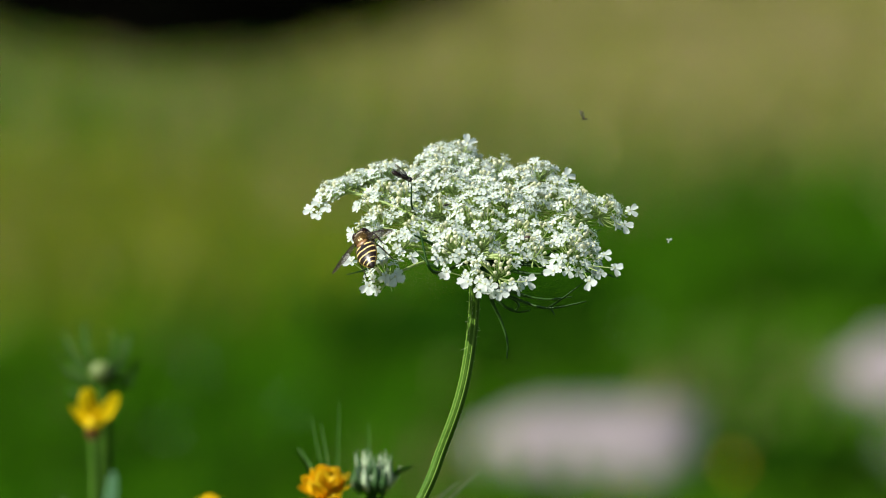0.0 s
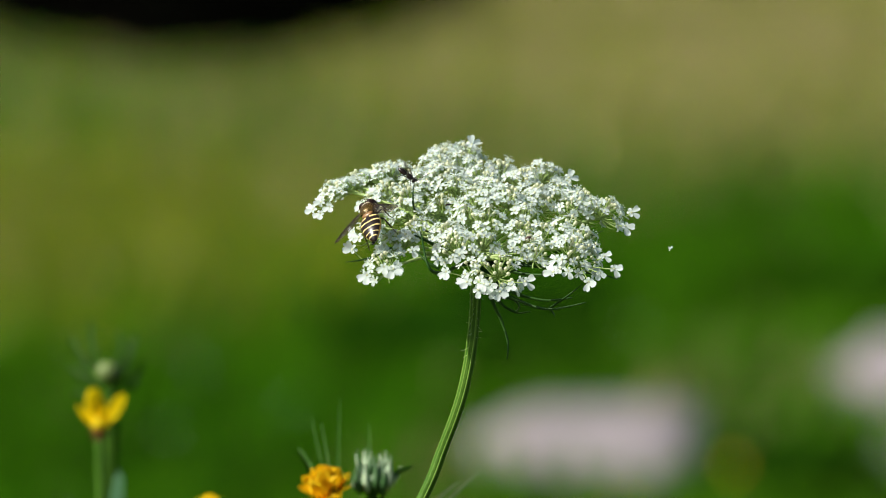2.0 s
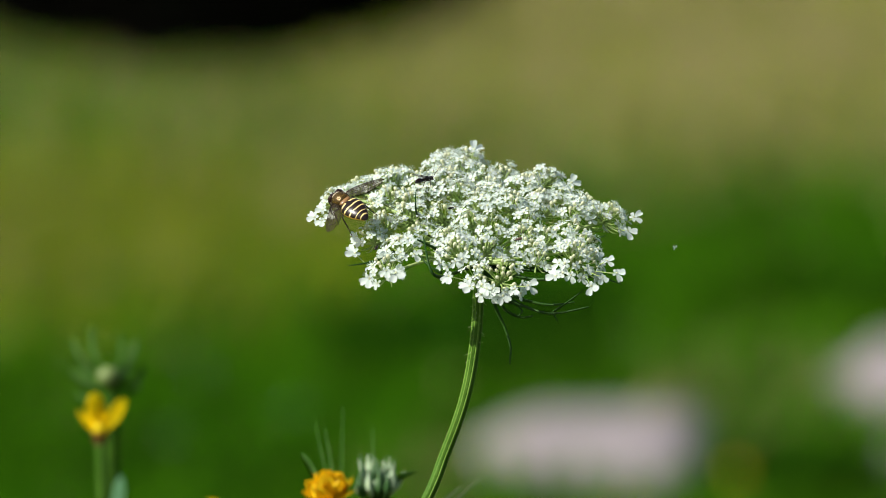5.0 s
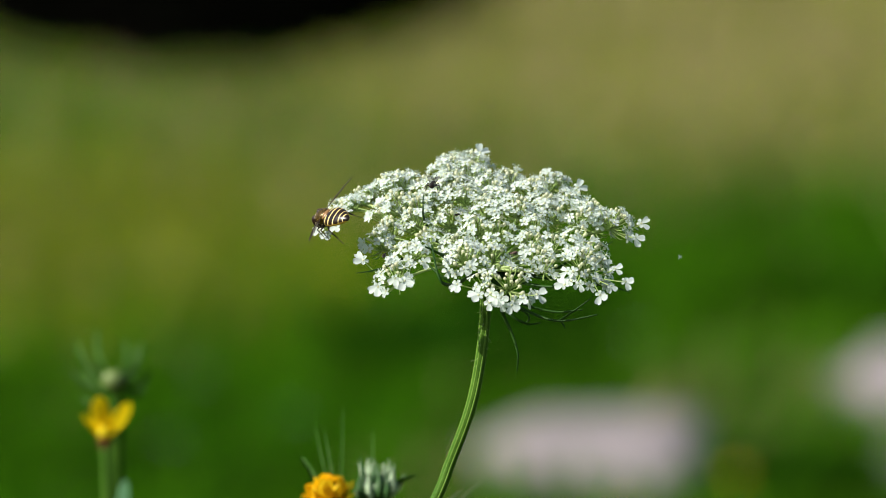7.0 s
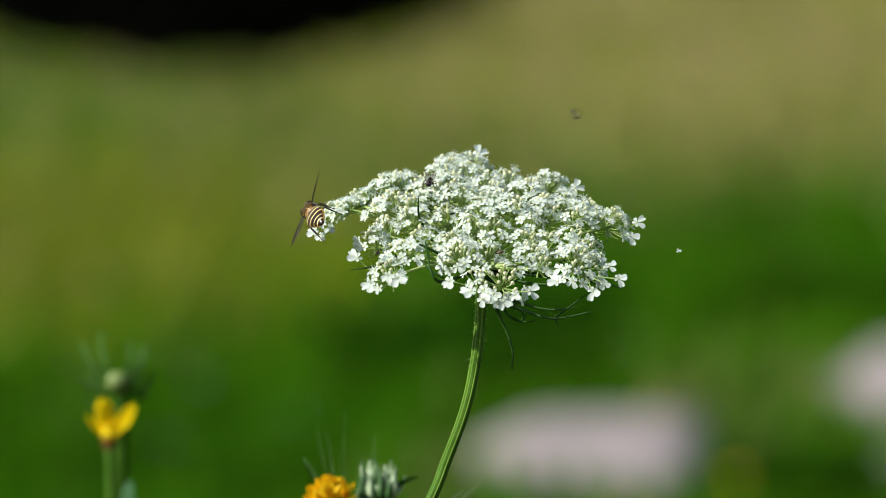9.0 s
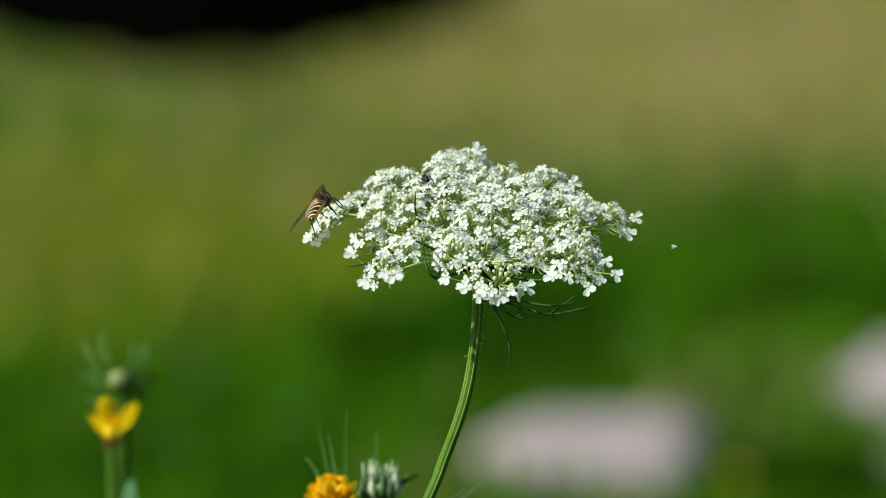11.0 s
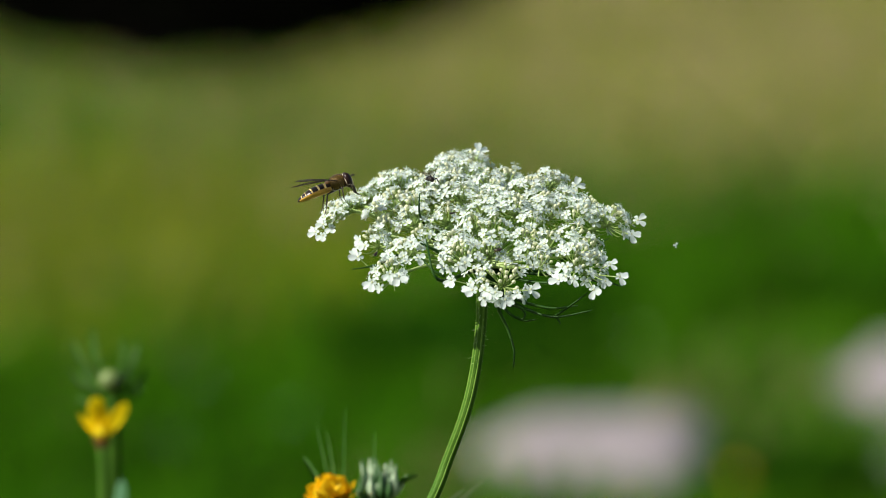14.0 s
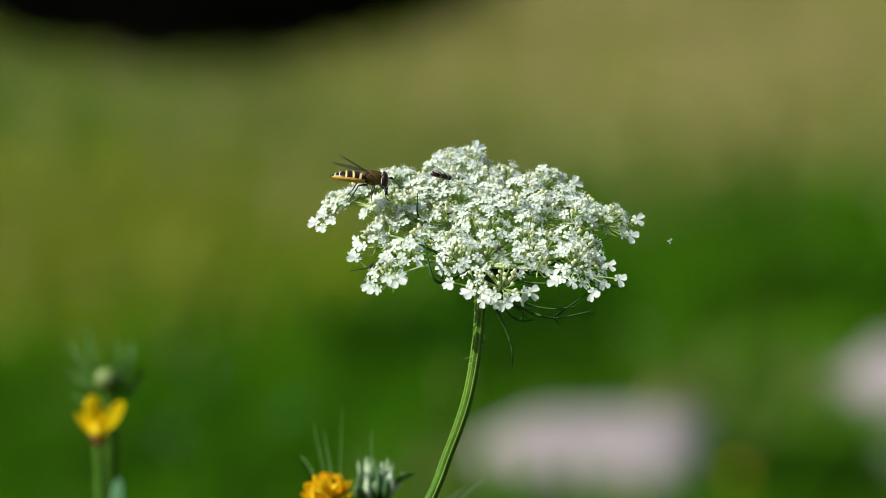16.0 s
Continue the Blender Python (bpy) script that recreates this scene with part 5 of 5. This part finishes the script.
    walk(HOVERFLY, [
        (0, pose(-0.01970, -0.01280, 0.59989, -40.05, -24.16, 100.31)),
        (0.5, pose(-0.01993, -0.01168, 0.60025, -32.38, -26.37, 90.00)),
        (1, pose(-0.02018, -0.01021, 0.60075, -48.00, -27.00, 106.00)),
        (1.5, pose(-0.01946, -0.00805, 0.60191, -41.60, -30.22, 104.40)),
        (2, pose(-0.01892, -0.00241, 0.60411, -35.59, -28.79, 95.06)),
        (2.5, pose(-0.02018, -0.00260, 0.60402, -38.14, -22.95, 96.97)),
        (3, pose(-0.02068, -0.00033, 0.60499, -40.15, -23.59, 100.26)),
        (3.5, pose(-0.02144, 0.00086, 0.60548, -37.24, -28.22, 97.28)),
        (4, pose(-0.02297, 0.00607, 0.60732, -28.85, -30.92, 118.74)),
        (4.2, pose(-0.02358, 0.00644, 0.60748, -33.45, -27.72, 124.95)),
        (6.3, pose(-0.02433, 0.00195, 0.60557, -37.57, -4.46, 121.73)),
        (6.5, pose(-0.02403, 0.00210, 0.60563, -37.57, -4.46, 121.73)),
        (7, pose(-0.02678, 0.00180, 0.60589, -47.95, 7.61, 119.05)),
        (7.5, pose(-0.02920, 0.00420, 0.60629, -23.01, -16.43, 114.91)),
        (8, pose(-0.02994, -0.00008, 0.60530, -51.27, -7.30, 108.70)),
        (8.5, pose(-0.03103, 0.00213, 0.60668, -60.01, -4.57, 102.45)),
        (9, pose(-0.02983, 0.00284, 0.60686, -57.08, -5.55, 101.46)),
        (9.2, pose(-0.03017, 0.00256, 0.60674, -56.65, -6.54, 100.47)),
        (11.3, pose(-0.02997, 0.00768, 0.60693, -30.83, -17.86, 65.17)),
        (11.5, pose(-0.03158, 0.00744, 0.60725, -26.19, -22.93, 47.72)),
        (12, pose(-0.03087, 0.00737, 0.60743, -21.02, -19.03, 41.36)),
        (12.5, pose(-0.02988, 0.00805, 0.60969, 3.08, -18.72, 13.46)),
        (13, pose(-0.02860, 0.00813, 0.61024, 5.46, -13.77, 10.08)),
        (13.5, pose(-0.02740, 0.00780, 0.61146, -1.74, -15.28, 4.39)),
        (14, pose(-0.02884, 0.00764, 0.61004, -4.31, -21.73, 9.69)),
        (14.5, pose(-0.02878, 0.00764, 0.61067, -6.19, -19.88, 10.87)),
        (15, pose(-0.02821, 0.00820, 0.61170, 4.60, -4.81, 9.56)),
        (15.5, pose(-0.02757, 0.00813, 0.61141, 4.66, -6.93, 5.40)),
        (16, pose(-0.02324, 0.00813, 0.61150, 5.78, 4.0, 0.34)),
    ])
    # wings held out to the sides, later swept back and raised
    for side, wing, rows in zip((1, -1), FLY_WINGS, ((
            (0, 44, 6, 13), (3.5, 44, 6, 13), (4, 38, 8, -8), (4.2, 38, 8, -8), (6.3, 46, -10, 10), (6.6, 46, -10, 10), (7, 40, 8, 14), (7.5, 49, 2, 5), (8, 48, 3, 5), (9.2, 46, 3, 4), (11.3, 58, -8, 0), (12, 58, -8, -10),
            (12.5, 68, 0, 0), (13, 68, 5, 0), (13.5, 70, 8, 12), (14.5, 72, 12, 12), (15, 68, 12, 4), (16, 68, 6, 4)
    ), (
            (0, 44, 6, 13), (3.5, 44, 6, 13), (4, 38, 8, -8), (4.2, 38, 8, -8), (6.3, 36, 8, 10), (7, 34, 8, 14), (7.5, 54, 8, 5), (8, 28, 24, 5), (8.5, 26, 18, 4), (9.2, 34, 25, 4), (11.3, 56, 18, 0), (12, 58, 22, -10),
            (12.5, 66, 28, 0), (13, 68, 36, 0), (13.5, 70, 20, 12), (14.5, 72, 20, 12), (15, 68, 34, 4), (15.5, 68, 42, 4), (16, 68, 30, 4)
    ))):
        walk(wing, [(t, pose(0.0021, side * 0.00145, 0.00385, side * lift, pitch, side * sweep)) for t, sweep, lift, pitch in rows])
    # the abdomen is raised a little while the fly stands side-on
    walk(ABDOMEN, [(t, pose(0, 0, 0.003, 0, tilt, 0)) for t, tilt in ((0, 0), (9.2, 0), (11.3, 3), (12.5, 4), (13, 6), (14, 6), (15, 7), (16, 8))])
    walk(WASP, [
        (0, pose(-0.01456, 0.00921, 0.61222, 25.12, 23.77, -3.10)),
        (0.5, pose(-0.01433, 0.00927, 0.61230, 26.51, 31.74, -4.36)),
        (1, pose(-0.01328, 0.00962, 0.61251, 27.58, 43.32, -14.77)),
        (1.5, pose(-0.01407, 0.00925, 0.61228, 24.43, 37.26, -21.21)),
        (2, pose(-0.01364, 0.00971, 0.61247, 24.42, 35.60, -19.91)),
        (2.5, pose(-0.01438, 0.01000, 0.61251, 23.13, 19.12, -15.00)),
        (3, pose(-0.01263, 0.00950, 0.61228, 23.49, -2.84, 0.35)),
        (3.5, pose(-0.01151, 0.00977, 0.61239, 23.56, -5.67, 0.70)),
        (4, pose(-0.01146, 0.00986, 0.61245, 7.17, -10.90, 72.12)),
        (6.5, pose(-0.00874, 0.00907, 0.61215, 4.87, 4.79, -78.32)),
        (7, pose(-0.00899, 0.00903, 0.61213, -2.47, 4.86, -95.90)),
        (7.5, pose(-0.01052, 0.01026, 0.61264, 2.60, 5.50, -83.78)),
        (8, pose(-0.01036, 0.00983, 0.61246, -7.44, 5.26, -108.10)),
        (8.5, pose(-0.01113, 0.01064, 0.61278, -4.91, 11.19, -102.14)),
        (9, pose(-0.00960, 0.01053, 0.61273, -2.49, 11.37, -96.14)),
        (11.5, pose(-0.01057, 0.01142, 0.61313, 5.10, 5.40, -77.70)),
        (12, pose(-0.01044, 0.01141, 0.61313, 5.10, 5.40, -77.70)),
        (12.5, pose(-0.01057, 0.01118, 0.61303, 2.60, 5.50, -83.78)),
        (13, pose(-0.01034, 0.01118, 0.61303, 2.60, 5.50, -83.78)),
        (13.5, pose(-0.00933, 0.01117, 0.61302, 2.60, 5.50, -83.78)),
        (14, pose(-0.00959, 0.01107, 0.61302, 5.37, -0.64, -77.54)),
        (14.5, pose(-0.01091, 0.01143, 0.61317, -7.81, -0.63, -108.33)),
        (15, pose(-0.00877, 0.01297, 0.61377, 24.06, -12.47, -4.51)),
        (15.5, pose(-0.00774, 0.01250, 0.61354, 23.37, 7.73, -6.70)),
        (16, pose(-0.00758, 0.01202, 0.61335, 23.58, 13.17, -7.39)),
    ])
    # the beetles ride on the swaying umbel and creep over it
    for beetle, turn, stops in zip(BEETLES, (70, 200, 20), (
            ((0, (0.01108, -0.00505, 0.60184)), (8, (0.01103, -0.00572, 0.60157)), (13.5, (0.01050, -0.00557, 0.60163)), (16, (0.00981, -0.01005, 0.59979))),
            ((0, (0.04080, -0.00390, 0.60243)), (2, (0.04085, -0.00373, 0.60249)), (4, (0.03976, -0.00251, 0.60299)), (8, (0.03491, -0.00569, 0.60169)), (12.5, (0.03353, -0.00514, 0.60191)), (14.5, (0.03414, -0.00525, 0.60187)),
             (15, (0.03600, -0.00600, 0.60155)), (16, (0.03445, -0.00405, 0.60236))),
            ((0, (0.02556, 0.00790, 0.60753)), (4, (0.02558, 0.00876, 0.60789)), (16, (0.02500, 0.00788, 0.60752))))):
        rows = []
        for t, m in sway:
            i = max(k for k in range(len(stops) - 1) if stops[k][0] <= t)
            (t0, p0), (t1, p1) = stops[i], stops[i + 1]
            rows.append((t, m @ Matrix.Translation(Vector(p0).lerp(Vector(p1), (t - t0) / (t1 - t0))) @ frame_of(RISE * 0.75 - AWAY * 0.65, RIGHT) @ pose(0, 0, 0, 0, 0, turn)))
        walk(beetle, rows)
    walk(FLECK, [
        (0, pose(0.03765, 0.00319, 0.60136, 0.00, 0.00, 0.00)),
        (0.5, pose(0.03746, 0.00327, 0.60205, 0.00, 29.92, 33.66)),
        (1, pose(0.03930, 0.00313, 0.60088, 0.00, 4.23, 36.37)),
        (1.5, pose(0.03777, 0.00316, 0.60109, 0.00, -29.33, 5.64)),
        (2, pose(0.03792, 0.00300, 0.59978, 0.00, -8.38, -30.27)),
        (2.5, pose(0.03739, 0.00344, 0.60340, 0.00, 28.14, -38.36)),
        (3, pose(0.03837, 0.00322, 0.60165, 0.00, 12.36, -11.18)),
        (3.5, pose(0.03800, 0.00326, 0.60196, 0.00, -26.39, 26.28)),
        (4, pose(0.03748, 0.00320, 0.60143, 0.00, -16.10, 39.57)),
        (6.5, pose(0.03973, 0.00307, 0.60039, 0.00, 18.17, 16.81)),
        (7, pose(0.03918, 0.00300, 0.59980, 0.00, 25.10, 39.62)),
        (7.5, pose(0.03795, 0.00332, 0.60241, 0.00, -14.62, 26.01)),
        (8, pose(0.03825, 0.00325, 0.60183, 0.00, -27.17, -11.52)),
        (8.5, pose(0.03736, 0.00311, 0.60072, 0.00, 10.77, -38.46)),
        (9, pose(0.03900, 0.00318, 0.60127, 0.00, 28.69, -30.04)),
        (11.5, pose(0.03762, 0.00325, 0.60184, 0.00, 1.72, -33.85)),
        (12, pose(0.03797, 0.00322, 0.60162, 0.00, -29.75, -36.22)),
        (12.5, pose(0.03741, 0.00326, 0.60191, 0.00, -5.93, -5.29)),
        (13, pose(0.03825, 0.00344, 0.60340, 0.00, 28.91, 30.50)),
        (13.5, pose(0.03877, 0.00328, 0.60207, 0.00, 10.02, 38.26)),
        (14, pose(0.03811, 0.00328, 0.60206, 0.00, -27.50, 10.84)),
        (14.5, pose(0.03711, 0.00348, 0.60370, 0.00, -13.91, -26.55)),
        (15, pose(0.03780, 0.00341, 0.60315, 0.00, 25.53, -39.52)),
        (15.5, pose(0.03781, 0.00332, 0.60245, 0.00, 17.53, -16.16)),
        (16, pose(0.03698, 0.00334, 0.60258, 0.00, -23.05, 22.06)),
    ])
    walk(GNAT, [
        (0, pose(0.02142, 0.02794, 0.62244, 0.00, 0.00, 20.00)),
        (0.1, pose(0.02779, 0.02733, 0.61746, 0.00, 0.00, 20.00)),
        (0.2, pose(0.03448, 0.02631, 0.60915, 0.00, 0.00, 20.00)),
        (0.3, pose(0.02666, 0.02686, 0.61358, 0.00, 0.00, 20.00)),
        (0.4, pose(0.01215, 0.02781, 0.62134, 0.00, 0.00, 20.00)),
        (0.5, pose(-0.00240, 0.02857, 0.62755, 0.00, 0.00, 20.00)),
        (0.6, pose(-0.01354, 0.02958, 0.63575, 0.00, 0.00, 20.00)),
        (0.7, pose(-0.01689, 0.03067, 0.64462, 0.00, 0.00, 20.00)),
        (0.9, pose(-0.01801, 0.03189, 0.65460, 0.00, 0.00, 20.00)),
        (1.1, pose(-0.01579, 0.02972, 0.63688, 0.00, 0.00, 20.00)),
        (1.2, pose(-0.02226, 0.02830, 0.62536, 0.00, 0.00, 20.00)),
        (1.3, pose(-0.04035, 0.02632, 0.60919, 0.00, 0.00, 20.00)),
        (1.4, pose(-0.05867, 0.02509, 0.59922, 0.00, 0.00, 20.00)),
        (1.5, pose(-0.07977, 0.02524, 0.60045, 0.00, 0.00, 20.00)),
        (1.6, pose(-0.10288, 0.02564, 0.60367, 0.00, 0.00, 20.00)),
        (2, pose(-0.13862, 0.02673, 0.61256, 0.00, 0.00, 20.00)),
        (5, pose(-0.12768, 0.03500, 0.67992, 0.00, 0.00, 20.00)),
        (8.7, pose(-0.01640, 0.03376, 0.66978, 0.00, 0.00, 20.00)),
        (8.9, pose(0.00145, 0.03158, 0.65207, 0.00, 0.00, 20.00)),
        (9, pose(0.01930, 0.02821, 0.62460, 0.00, 0.00, 20.00)),
        (9.1, pose(0.04296, 0.03076, 0.64542, 0.00, 0.00, 20.00)),
        (9.2, pose(0.05947, 0.03267, 0.66092, 0.00, 0.00, 20.00)),
        (9.6, pose(0.09516, 0.03511, 0.68081, 0.00, 0.00, 20.00)),
        (16, pose(0.11739, 0.03505, 0.68035, 0.00, 0.00, 20.00)),
    ])


motions()
